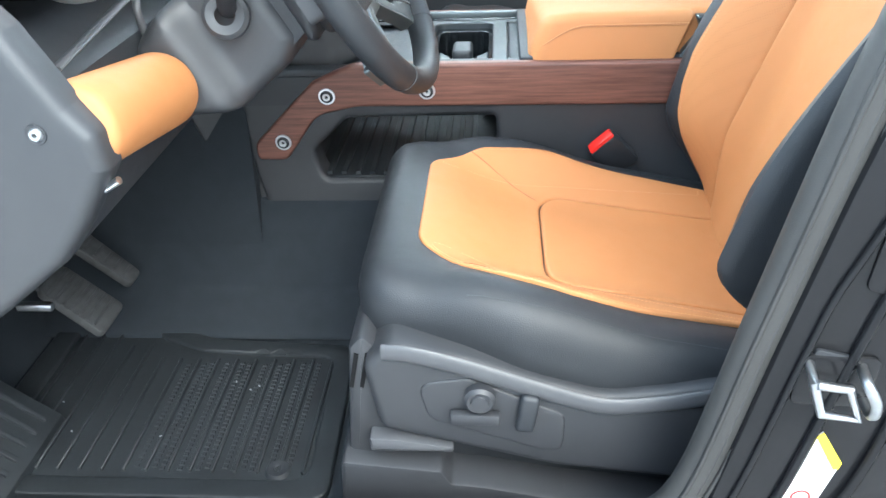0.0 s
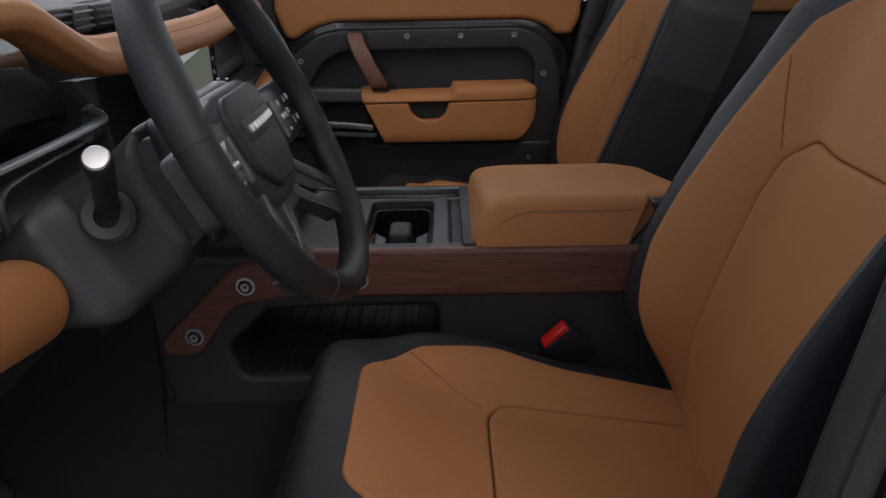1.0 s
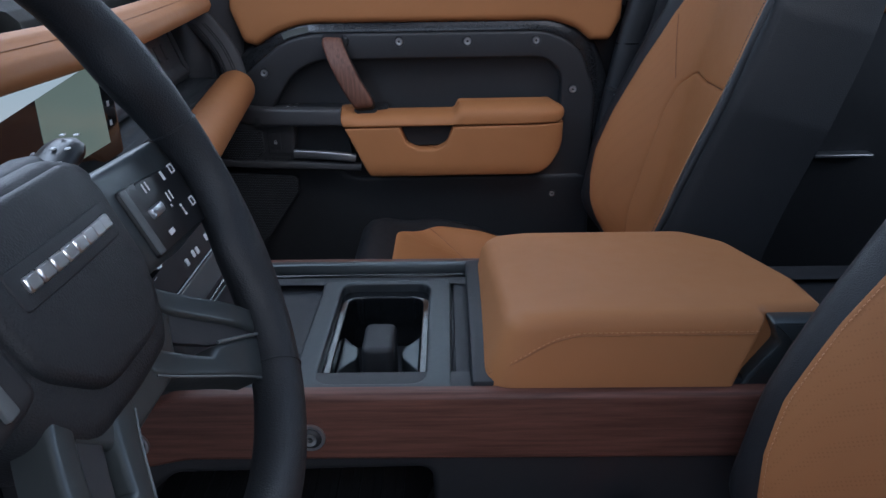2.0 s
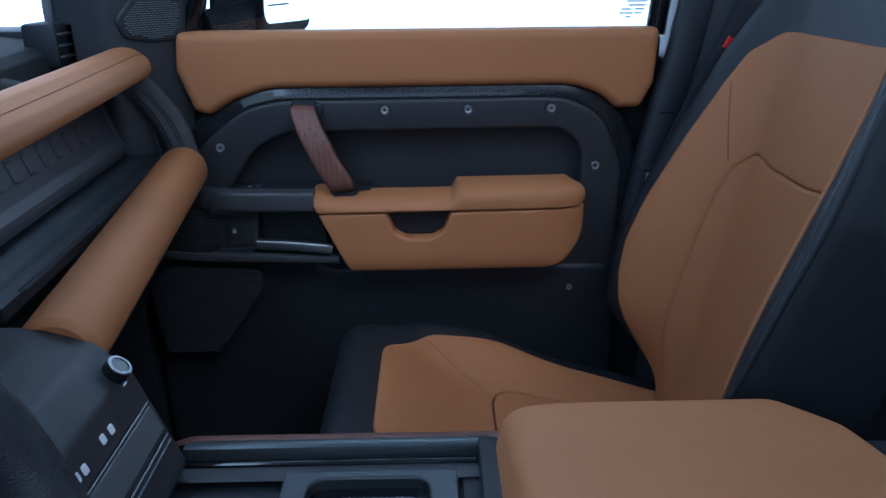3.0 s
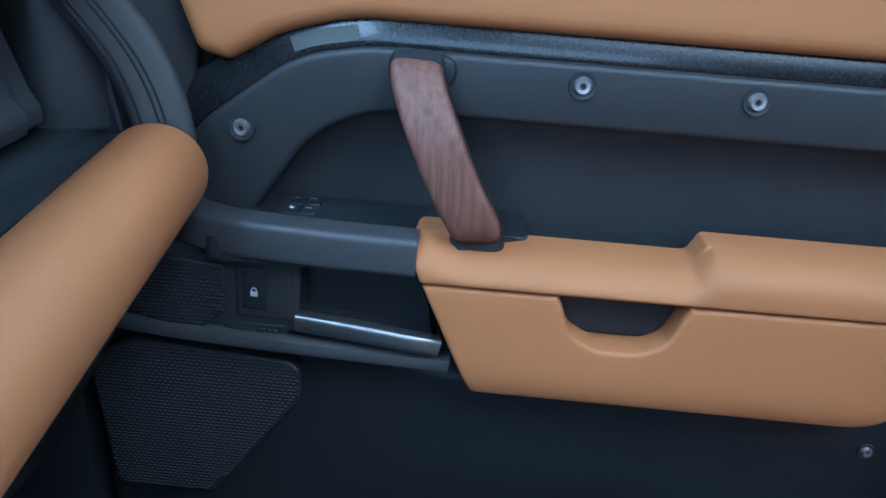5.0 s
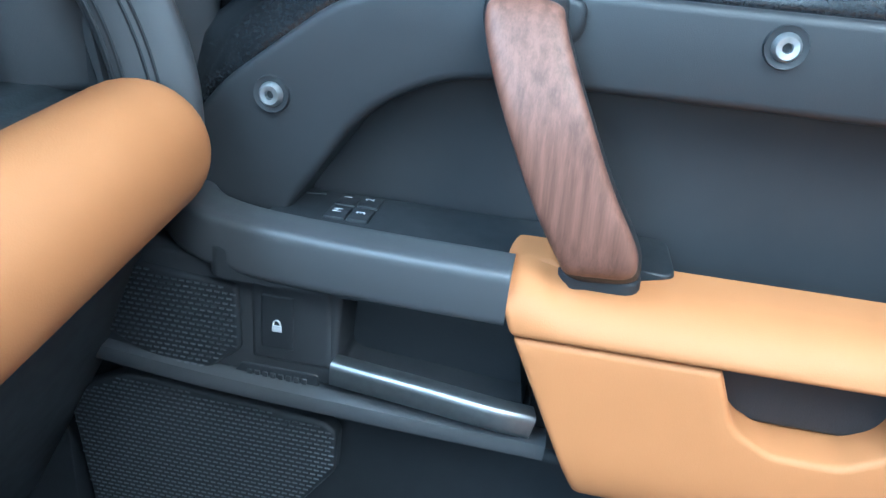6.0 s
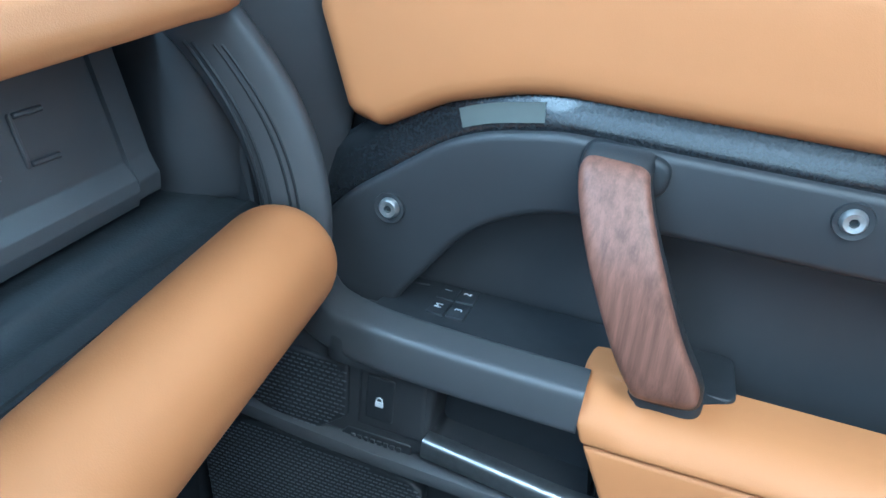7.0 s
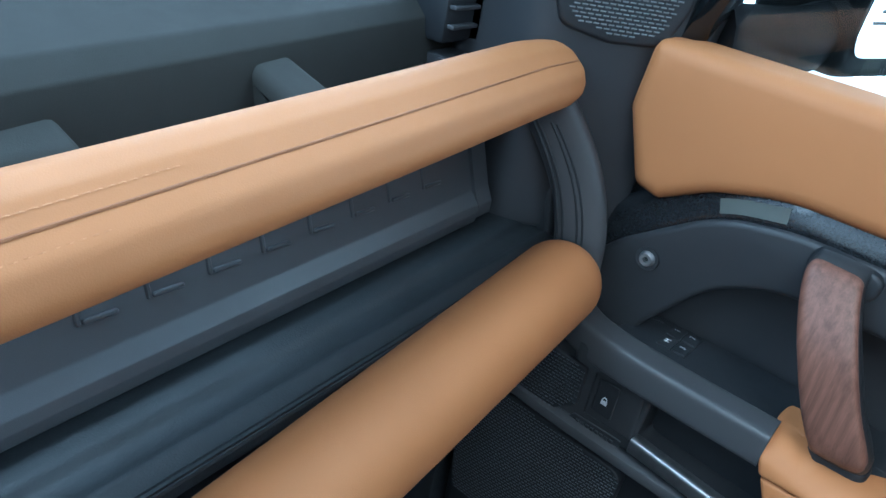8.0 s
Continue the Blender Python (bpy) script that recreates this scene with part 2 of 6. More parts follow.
def reach(loops, pts):
    """Distance of points to the nearest of the loops."""
    best = np.full(len(pts), 1e9)
    for loop in loops:
        a = np.array([(p.x, p.y) for p in loop])
        d = np.roll(a, -1, 0) - a
        for i in range(len(a)):
            t = np.clip(((pts - a[i]) @ d[i]) / (d[i] @ d[i] + 1e-15), 0, 1)
            best = np.minimum(best, np.hypot(*(pts - a[i] - t[:, None] * d[i]).T))
    return best


def panel(outline, base, up, r=0.006, depth=0.02, step=0.02, holes=()):
    """An upholstered or moulded panel over base(u, v): its edge rolls down by the radius r and its side goes depth deep."""
    up = Vector(up).normalized()
    loops = [dense(list(lp), step) for lp in (outline, *holes)]
    pts = [(p.x, p.y) for lp in loops for p in lp]
    edges, k = [], 0
    for lp in loops:
        edges += [(k + i, k + (i + 1) % len(lp)) for i in range(len(lp))]
        k += len(lp)
    nb = len(pts)
    extra = []
    for ring in (0.12, 0.35, 0.65, 1.0):
        cand = []
        for lp in loops:
            for i, p in enumerate(lp):
                t = (lp[(i + 1) % len(lp)] - lp[i - 1]).normalized()
                nrm = Vector((-t.y, t.x)) * (ring * r)
                cand += [(p.x + nrm.x, p.y + nrm.y), (p.x - nrm.x, p.y - nrm.y)]
        cand = np.array(cand)
        ok = inside(loops[0], cand) & (reach(loops, cand) > 0.93 * ring * r)
        for lp in loops[1:]:
            ok &= ~inside(lp, cand)
        extra.append(cand[ok])
    lo, hi = np.min(pts, 0), np.max(pts, 0)
    gx, gy = np.meshgrid(np.arange(lo[0], hi[0], step), np.arange(lo[1], hi[1], step))
    cand = np.stack([gx.ravel(), gy.ravel()], 1)
    cand[:, 0] += 0.5 * step * (np.round((cand[:, 1] - lo[1]) / step) % 2)
    ok = inside(loops[0], cand) & (reach(loops, cand) > 1.3 * r + 0.2 * step)
    for lp in loops[1:]:
        ok &= ~inside(lp, cand)
    extra.append(cand[ok])
    allp = np.concatenate([np.array(pts), *extra])
    co, _, tris, *_ = geometry.delaunay_2d_cdt([Vector(p) for p in allp], edges, [], 0, 1e-6)
    co = np.array([(p.x, p.y) for p in co])
    tris = np.array([t for t in tris if len(t) == 3])
    mid = co[tris].mean(1)
    ok = inside(loops[0], mid)
    for lp in loops[1:]:
        ok &= ~inside(lp, mid)
    tris = tris[ok]
    d = np.clip(reach(loops, co), 0, r)
    drop = r * (1 - np.sqrt(np.clip(1 - (1 - d / r) ** 2, 0, 1)))
    bm = bmesh.new()
    vs = [bm.verts.new(Vector(base(*p)) - up * h) for p, h in zip(co, drop)]
    for t in tris:
        if len(set(t)) == 3:
            f = bm.faces.new([vs[i] for i in t])
            f.normal_update()
            if f.normal.dot(up) < 0:
                f.normal_flip()
    for lp in loops:
        top = [bm.verts.new(Vector(base(p.x, p.y)) - up * r) for p in lp]
        low = [bm.verts.new(Vector(base(p.x, p.y)) - up * max(depth, r * 1.02)) for p in lp]
        mids = sum((v.co for v in top), Vector()) / len(top)
        for i in range(len(lp)):
            j = (i + 1) % len(lp)
            f = bm.faces.new((top[i], low[i], low[j], top[j]))
            f.normal_update()
            t2 = lp[j] - lp[i]
            probe = np.array([[(lp[i].x + lp[j].x) / 2 - t2.y * 0.01, (lp[i].y + lp[j].y) / 2 + t2.x * 0.01]])
            at_in = inside(loops[0], probe)[0] and not any(inside(h, probe)[0] for h in loops[1:])
            world_n = Vector(base(probe[0, 0], probe[0, 1])) - Vector(base((lp[i].x + lp[j].x) / 2, (lp[i].y + lp[j].y) / 2))
            if (f.normal.dot(world_n) > 0) == at_in:
                f.normal_flip()
    return bm


def flat_y(y):
    return lambda u, v: (u, y, v)


def box(x0, x1, y0, y1, z0, z1, bevel=0.004, seg=2):
    bm = bmesh.new()
    bmesh.ops.create_cube(bm, size=1)
    for v in bm.verts:
        v.co = Vector(((x0 + x1) / 2 + v.co.x * (x1 - x0), (y0 + y1) / 2 + v.co.y * (y1 - y0), (z0 + z1) / 2 + v.co.z * (z1 - z0)))
    if bevel:
        bmesh.ops.bevel(bm, geom=bm.edges[:], offset=bevel, segments=seg, profile=0.5, affect="EDGES")
    return bm


def prism(loop, along, a, b, bevel=0.0, seg=2):
    """A solid with the outline loop, given in the two other axes in order, from a to b along an axis."""
    bm = bmesh.new()
    put = {"x": lambda p, h: (h, p[0], p[1]), "y": lambda p, h: (p[0], h, p[1]), "z": lambda p, h: (p[0], p[1], h)}[along]
    lo, hi = [bm.verts.new(put(p, a)) for p in loop], [bm.verts.new(put(p, b)) for p in loop]
    bm.faces.new(lo)
    bm.faces.new(hi[::-1])
    for i in range(len(loop)):
        j = (i + 1) % len(loop)
        bm.faces.new((lo[i], hi[i], hi[j], lo[j]))
    bmesh.ops.recalc_face_normals(bm, faces=bm.faces[:])
    if bevel:
        rim = [e for e in bm.edges if len({f for f in e.link_faces if len(f.verts) == len(loop)}) == 1]
        bmesh.ops.bevel(bm, geom=rim, offset=bevel, segments=seg, profile=0.5, affect="EDGES")
    return bm


def revolve(profile, place, axis, n=20):
    """A turned solid: profile of (radius, height) along the axis from place."""
    q = Vector((0, 0, 1)).rotation_difference(Vector(axis).normalized()).to_matrix()
    bm = bmesh.new()
    rings = []
    for rad, h in profile:
        if rad < 1e-6:
            rings.append([bm.verts.new(Vector(place) + q @ Vector((0, 0, h)))])
        else:
            rings.append([bm.verts.new(Vector(place) + q @ Vector((rad * math.cos(6.28319 * i / n), rad * math.sin(6.28319 * i / n), h))) for i in range(n)])
    for r0, r1 in zip(rings, rings[1:]):
        for i in range(n):
            j = (i + 1) % n
            q4 = [r0[i % len(r0)], r0[j % len(r0)], r1[j % len(r1)], r1[i % len(r1)]]
            q4 = list(dict.fromkeys(q4))
            if len(q4) > 2:
                bm.faces.new(q4)
    bmesh.ops.recalc_face_normals(bm, faces=bm.faces[:])
    return bm


def smooth_path(pts, n=6):
    """A Catmull-Rom line through the points."""
    pts = [Vector(p) for p in pts]
    ext = [pts[0] * 2 - pts[1], *pts, pts[-1] * 2 - pts[-2]]
    out = []
    for i in range(1, len(ext) - 2):
        a, b, c, d = ext[i - 1:i + 3]
        for k in range(n):
            t = k / n
            out.append(0.5 * (2 * b + (c - a) * t + (2 * a - 5 * b + 4 * c - d) * t * t + (3 * b - a - 3 * c + d) * t ** 3))
    return out + [pts[-1]]


def sweep(path, section, side, closed=False, caps=True, scale=None):
    """A section of (across, out) swept along a path; side: a direction that stays 'across'."""
    bm, rings = bmesh.new(), []
    for i, p in enumerate(path):
        a = path[i - 1] if i or closed else path[0]
        b = path[(i + 1) % len(path)] if i + 1 < len(path) or closed else path[-1]
        t = (b - a).normalized()
        s = (Vector(side) - t * t.dot(Vector(side))).normalized()
        o = t.cross(s)
        k = scale(i / (len(path) - 1)) if scale else 1
        rings.append([bm.verts.new(p + s * u * k + o * v * k) for u, v in section])
    m = len(section)
    pairs = list(zip(rings, rings[1:])) + ([(rings[-1], rings[0])] if closed else [])
    for r0, r1 in pairs:
        for i in range(m):
            bm.faces.new((r0[i], r0[(i + 1) % m], r1[(i + 1) % m], r1[i]))
    if caps and not closed:
        bm.faces.new(rings[0][::-1])
        bm.faces.new(rings[-1])
    bmesh.ops.recalc_face_normals(bm, faces=bm.faces[:])
    return bm


def oval(a, b, n=20, power=2.0):
    out = []
    for i in range(n):
        c, s = math.cos(6.28319 * i / n), math.sin(6.28319 * i / n)
        out.append((a * math.copysign(abs(c) ** (2 / power), c), b * math.copysign(abs(s) ** (2 / power), s)))
    return out


def joined(bms):
    out = bmesh.new()
    for bm in bms:
        me = bpy.data.meshes.new("joint")
        bm.to_mesh(me)
        bm.free()
        out.from_mesh(me)
        bpy.data.meshes.remove(me)
    return out


def moved(bm, m):
    bmesh.ops.transform(bm, matrix=m, verts=bm.verts)
    return bm


def step_up(a, b, x):
    t = min(max((x - a) / (b - a), 0), 1)
    return t * t * (3 - 2 * t)


def stitches(line, length, gap, width, up):
    """Short raised threads along a line of points."""
    verts, faces = [], []
    up = Vector(up).normalized()
    rest, on = 0.0, True
    for a, b in zip(line, line[1:]):
        seg = (b - a).length
        if seg < 1e-6:
            continue
        d = (b - a) / seg
        s = d.cross(up).normalized()
        k = rest
        while k < seg:
            p, e = a + d * k, a + d * (k + length)
            i = len(verts)
            m = (p + e) / 2 + up * width * 0.7
            verts += [p - s * width / 2, p + s * width / 2, m + s * width / 2, m - s * width / 2, e + s * width / 2, e - s * width / 2]
            faces += [(i, i + 1, i + 2, i + 3), (i + 3, i + 2, i + 4, i + 5)]
            k += length + gap
        rest = k - seg
    me = bpy.data.meshes.new("stitching")
    me.from_pydata([tuple(v) for v in verts], [], faces)
    return me


def stitch_part(line, parent, mat=THREAD, up=(0, 0, 1), length=0.0034, gap=0.0016, width=0.0008):
    me = stitches(line, length, gap, width, up)
    me.materials.append(mat)
    ob = part("stitching", me, mat, parent)
    return tagged(ob, kind="stuff")


def screw(place, axis, parent, r=0.0076, label="steel hex screw in a round recess", bright=False):
    """A pan-head screw with a hex socket, in a dark washer ring."""
    ob = part("screw", revolve([(r * 0.32, r * 0.05), (r * 0.36, r * 0.5), (r * 0.75, r * 0.55), (r * 0.95, r * 0.25), (r, 0)], place, axis, 18), ZINC, parent, label)
    part("socket", revolve([(0, r * 0.1), (r * 0.33, r * 0.1), (r * 0.33, 0)], place, axis, 6), DARK, ob)
    part("washer", revolve([(r * 1.0, 0.0008), (r * 1.25, 0.0012), (r * 1.30, 0.0016), (r * 1.62, 0.0016), (r * 1.68, -0.001)] if bright else [(r * 1.0, 0.0004), (r * 1.25, 0.0008), (r * 1.42, 0.0012), (r * 1.50, -0.001)], place, axis, 26), SATIN if bright else PLASTIC, ob)
    if bright:
        part("recess_ring", revolve([(r * 0.78, r * 0.56), (r * 0.98, r * 0.30), (r * 1.27, r * 0.20)], place, axis, 22), DARK, ob)
    return ob


# ---------------------------------------------------------------- the shell of the cabin
ground = tagged(part("ground", prism([(-60, -60), (60, -60), (60, 60), (-60, 60)], "z", -0.60, -0.50), CONCRETE), "pale concrete ground round the parked car", "ground", kind="structure")
backdrop = tagged(part("backdrop", box(-25, 25, 9.0, 9.1, -0.5, 12, 0), GLOW), "plain bright white distance outside the car", "backdrop", kind="structure")
floor = tagged(part("floor", prism([(-0.95, -0.74), (1.7, -0.74), (1.7, 0.74), (-0.95, 0.74)], "z", 0.06, 0.12), CARPET), "black carpeted cabin floor", "floor", kind="structure")
# the hole in the middle is an added opening for the overhead fill
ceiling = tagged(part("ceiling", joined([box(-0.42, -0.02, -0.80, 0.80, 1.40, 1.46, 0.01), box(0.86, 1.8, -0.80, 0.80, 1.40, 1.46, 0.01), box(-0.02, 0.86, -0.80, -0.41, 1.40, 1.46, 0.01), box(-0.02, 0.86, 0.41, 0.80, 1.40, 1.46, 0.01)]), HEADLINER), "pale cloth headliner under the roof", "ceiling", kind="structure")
bulkhead = tagged(part("bulkhead", prism([(-0.98, 0.12), (-0.76, 0.12), (-0.93, 0.36), (-0.93, 0.93), (-1.0, 0.93)], "y", -0.76, 0.76), CARPET), "dark carpeted toe board and bulkhead", "wall", kind="structure")
wall_rear = tagged(part("wall_rear", joined([box(1.7, 1.76, -0.80, 0.80, 0.06, 0.95, 0), box(1.7, 1.76, -0.80, 0.80, 1.34, 1.42, 0), box(1.7, 1.76, -0.80, -0.62, 0.95, 1.34, 0), box(1.7, 1.76, 0.62, 0.80, 0.95, 1.34, 0)]), DARK), "dark rear wall of the cabin with its window opening", "wall", kind="structure")
for sgn, nm in ((1, "wall_passenger"), (-1, "wall_driver")):
    w = tagged(part(nm, joined([box(-0.98, -0.43 if sgn > 0 else -0.80, *sorted((sgn * 0.745, sgn * 0.86)), 0.06, 0.50, 0.004), box(-0.98, -0.43 if sgn > 0 else -0.60, *sorted((sgn * 0.745, sgn * 0.86)), 0.50, 0.93, 0.004)]), DARK), "dark kick panel and front pillar foot", "wall", kind="structure")
    # windscreen pillar
    part("front_pillar", sweep([Vector((-0.93, sgn * 0.78, 0.92)), Vector((-0.40, sgn * 0.74, 1.42))], oval(0.05, 0.04, 12), (0, 1, 0)), DARK, w)
    part("rear_side", joined([box(0.62, 1.74, *sorted((sgn * 0.765, sgn * 0.86)), 0.06, 0.93, 0.004), box(0.62, 1.74, *sorted((sgn * 0.765, sgn * 0.86)), 1.33, 1.42, 0.004), box(1.28, 1.74, *sorted((sgn * 0.765, sgn * 0.86)), 0.93, 1.33, 0.004)]), DARK, w)

    # unseen opaque panel, added to keep daylight out of the rear
    part("rear_light_block", box(0.60, 1.30, *sorted((sgn * 0.80, sgn * 0.806)), 0.92, 1.34, 0), GLOSS_BLACK, w, "opaque black panel closing the rear side window")

# passenger side: the post between the doors, with the belt on it
pillar = tagged(part("pillar_passenger", prism(rounded([(0.455, 0.06), (0.64, 0.06), (0.64, 1.42), (0.53, 1.42), (0.455, 0.9)], 0.01), "y", 0.745, 0.86, 0.008), PLASTIC), "dark plastic post between the passenger doors", "pillar", kind="structure")
part("rear_trim_pad", panel(rounded([(0.66, 0.84), (1.25, 0.84), (1.25, 0.92), (0.66, 0.92)], 0.02), flat_y(0.745), (0, -1, 0), 0.012, 0.03, 0.03), TAN, pillar, "tan leather pad on the rear door")
part("rear_pull", box(0.838, 0.958, 0.735, 0.765, 0.559, 0.567, 0.003), SATIN, pillar, "satin metal door pull")

# ---------------------------------------------------------------- the passenger door
door = tagged(part("door_1", box(-0.43, 0.452, 0.80, 0.87, 0.10, 0.872, 0.004), DARK), "dark passenger door with tan leather trim", "door", kind="structure")
INW = (0, -1, 0)


def lean(y):
    """A face of the door, which leans a little inwards to the top."""
    return lambda u, v: (u, y + (0.80 - v) * 0.044, v)


part("metal_skin", panel(rounded([(-0.405, 0.50), (0.43, 0.50), (0.44, 0.80), (0.44, 0.868), (-0.40, 0.868)], 0.02), lean(0.778), INW, 0.006, 0.030, 0.03, [rounded([(-0.268, 0.595), (-0.268, 0.672), (-0.216, 0.750), (-0.165, 0.772), (0.29, 0.772), (0.324, 0.74), (0.324, 0.595)], 0.02)]), PAINT, door, "dark grey metallic painted door metal")
upper_pad = part("upper_pad", panel(rounded([(-0.318, 0.924, 0.012), (0.430, 0.922, 0.012), (0.427, 0.838), (0.408, 0.798, 0.014), (0.370, 0.798, 0.012), (0.340, 0.823, 0.10), (0.292, 0.8365, 0.12), (-0.182, 0.8365, 0.16), (-0.238, 0.820, 0.10), (-0.279, 0.796, 0.012), (-0.303, 0.802, 0.014), (-0.325, 0.866, 0.02)], 0.01), lean(0.744), INW, 0.014, 0.05, 0.016), TAN, door, "tan leather upper door pad")
# the rim on which the screws sit, with the map recess in it
rim_out = rounded([(-0.345, 0.45), (-0.345, 0.690), (-0.305, 0.745, 0.14), (-0.225, 0.806, 0.14), (-0.165, 0.8175, 0.14), (0.290, 0.8175, 0.14), (0.352, 0.785, 0.12), (0.385, 0.700, 0.10), (0.385, 0.52, 0.06), (0.35, 0.45)], 0.02, 8)
rim_hole = rounded([(-0.262, 0.672, 0.03), (-0.213, 0.742, 0.10), (-0.165, 0.766, 0.10), (0.285, 0.767, 0.06), (0.318, 0.735, 0.06), (0.318, 0.60), (-0.262, 0.60)], 0.02, 8)
part("inner_rim", panel(rim_out, lean(0.747), INW, 0.006, 0.045, 0.018, [rim_hole]), PLASTIC, door, "textured charcoal plastic inner rim")
part("recess_back", panel(rounded([(-0.275, 0.59), (0.335, 0.59), (0.335, 0.778), (-0.275, 0.778)], 0.01), lambda u, v: (u, 0.792 + (0.80 - v) * 0.044 - 0.010 * step_up(0.05, 0.30, u), v), INW, 0.004, 0.012, 0.02), PLASTIC, door, "charcoal plastic back of the door recess")
part("lower_panel", panel(rounded([(-0.425, 0.10), (0.40, 0.10), (0.385, 0.53, 0.03), (-0.10, 0.53, 0.02), (-0.16, 0.568, 0.02), (-0.425, 0.568)], 0.02), lean(0.742), INW, 0.012, 0.05, 0.03), DARK, door, "black plastic lower door panel")
for x, z in ((-0.269, 0.744), (-0.001, 0.801), (0.132, 0.80), (0.265, 0.80), (0.341, 0.704), (0.308, 0.486)):
    y = 0.746 + (0.80 - z) * 0.044 - (0.006 if z < 0.5 else 0)
    screw((x, y, z), INW, door, 0.0074 if z > 0.5 else 0.0055)

# glossy painted band round the rim, tilted outwards from it
edge_pts = [p for p in dense(rim_out, 0.008) if p.y > 0.60]
edge_pts = sorted(edge_pts, key=lambda p: math.atan2(p.y - 0.60, p.x - 0.02), reverse=True)
band, rows_ = bmesh.new(), []
for i, p in enumerate(edge_pts):
    t = (edge_pts[min(i + 1, len(edge_pts) - 1)] - edge_pts[max(i - 1, 0)]).normalized()
    o = Vector((-t.y, t.x))
    rows_.append([band.verts.new(lean(y)(p.x + o.x * d, p.y + o.y * d)) for d, y in ((-0.004, 0.7535), (0.001, 0.7515), (0.0045, 0.7520), (0.012, 0.7545), (0.020, 0.7575), (0.028, 0.761), (0.034, 0.770))])
for r0, r1 in zip(rows_, rows_[1:]):
    for i in range(6):
        band.faces.new((r0[i], r0[i + 1], r1[i + 1], r1[i]))
bmesh.ops.recalc_face_normals(band, faces=band.faces[:])
paint_ob = part("painted_band", band, BAND, door, "glossy dark metallic painted band", 60)
# a pale reflection on the front bend of the band, laid on as geometry
sheen, rows_ = bmesh.new(), []
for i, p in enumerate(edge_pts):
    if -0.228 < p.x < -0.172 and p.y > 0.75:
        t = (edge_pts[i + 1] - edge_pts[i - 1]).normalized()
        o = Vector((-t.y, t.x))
        rows_.append([sheen.verts.new(lean(y - 0.0008)(p.x + o.x * d, p.y + o.y * d)) for d, y in ((0.0048, 0.7518), (0.008, 0.7529), (0.012, 0.7542), (0.0165, 0.7559))])
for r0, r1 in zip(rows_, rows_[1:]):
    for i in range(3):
        sheen.faces.new((r0[i], r0[i + 1], r1[i + 1], r1[i]))
bmesh.ops.recalc_face_normals(sheen, faces=sheen.faces[:])
part("sheen_patch", sheen, BAND_SHEEN, paint_ob, "pale patch standing for a reflection on the painted band")

# armrest: an upper roll and the bin below with its grip cut
def arm_face(y):
    """The roll's face: it bends back to its top edge, which steps up towards the rear, and round its rear end."""
    def f(u, v):
        top = 0.671 + 0.017 * step_up(0.100, 0.120, u) + 0.0075 * (1 - step_up(-0.108, -0.080, u))
        a = min(max((v - top + 0.024) / 0.024, 0), 0.97)
        b = min(max((u - 0.250) / 0.074, 0), 0.97)
        return (u, y + 0.042 * (1 - math.sqrt(1 - a * a)) + 0.034 * (1 - math.sqrt(1 - b * b)), v)
    return f


def bin_face(u, v):
    b = min(max((u - 0.240) / 0.083, 0), 0.97)
    c = min(max((0.575 - v) / 0.034, 0), 0.97)
    return (u, 0.6955 + 0.034 * (1 - math.sqrt(1 - b * b)) + 0.012 * (1 - math.sqrt(1 - c * c)), v)


part("armrest", panel(rounded([(-0.125, 0.679, 0.010), (-0.113, 0.6445, 0.006), (0.312, 0.648, 0.004), (0.323, 0.660, 0.012), (0.321, 0.674, 0.02), (0.293, 0.688, 0.03), (0.258, 0.6885), (0.113, 0.688, 0.006), (0.104, 0.671, 0.008), (-0.03, 0.6705), (-0.074, 0.6715, 0.02), (-0.098, 0.679, 0.012)], 0.008, 8), arm_face(0.693), INW, 0.004, 0.030, 0.008), TAN, door, "tan leather door armrest")
part("door_bin", panel(rounded([(-0.112, 0.6430, 0.003), (-0.064, 0.541, 0.008), (0.284, 0.543, 0.06), (0.320, 0.598, 0.06), (0.321, 0.6465, 0.003), (0.102, 0.6438, 0.003), (0.089, 0.610, 0.02), (0.068, 0.5985, 0.02), (0.033, 0.5985, 0.02), (0.011, 0.610, 0.02), (-0.002, 0.6435, 0.003)], 0.006, 10), bin_face, INW, 0.004, 0.05, 0.008), TAN, door, "tan leather door bin with a grip cut")
part("grip_recess", panel(rounded([(-0.01, 0.60), (0.108, 0.60), (0.108, 0.66), (-0.01, 0.66)], 0.004), flat_y(0.722), INW, 0.004, 0.03, 0.03), DARK, door)

# switch shelf, its soft front roll, and the fittings under it
part("shelf", panel(rounded([(-0.292, 0.70), (-0.130, 0.70), (-0.118, 0.73), (-0.05, 0.79), (-0.285, 0.79)], 0.015), lambda u, v: (u, v, 0.667 + 0.02 * (v - 0.70)), (0, 0, 1), 0.003, 0.02, 0.03), PLASTIC, door)
part("shelf_roll", sweep(smooth_path([(-0.325, 0.748, 0.669), (-0.30, 0.726, 0.667), (-0.26, 0.713, 0.6665), (-0.20, 0.710, 0.6655), (-0.117, 0.711, 0.664)], 4), oval(0.016, 0.0165, 32, 6.0), (0, 1, 0)), GREY_PLASTIC, door, "grey soft plastic shelf edge")
switch_plate = part("switch_plate", panel(rounded([(-0.280, 0.712), (-0.125, 0.714), (-0.060, 0.726), (-0.028, 0.744), (-0.030, 0.792), (-0.262, 0.792)], 0.010), lambda u, v: (u, v, 0.6725 + 0.02 * (v - 0.70)), (0, 0, 1), 0.002, 0.006, 0.03), DARK, door, "black switch plate")
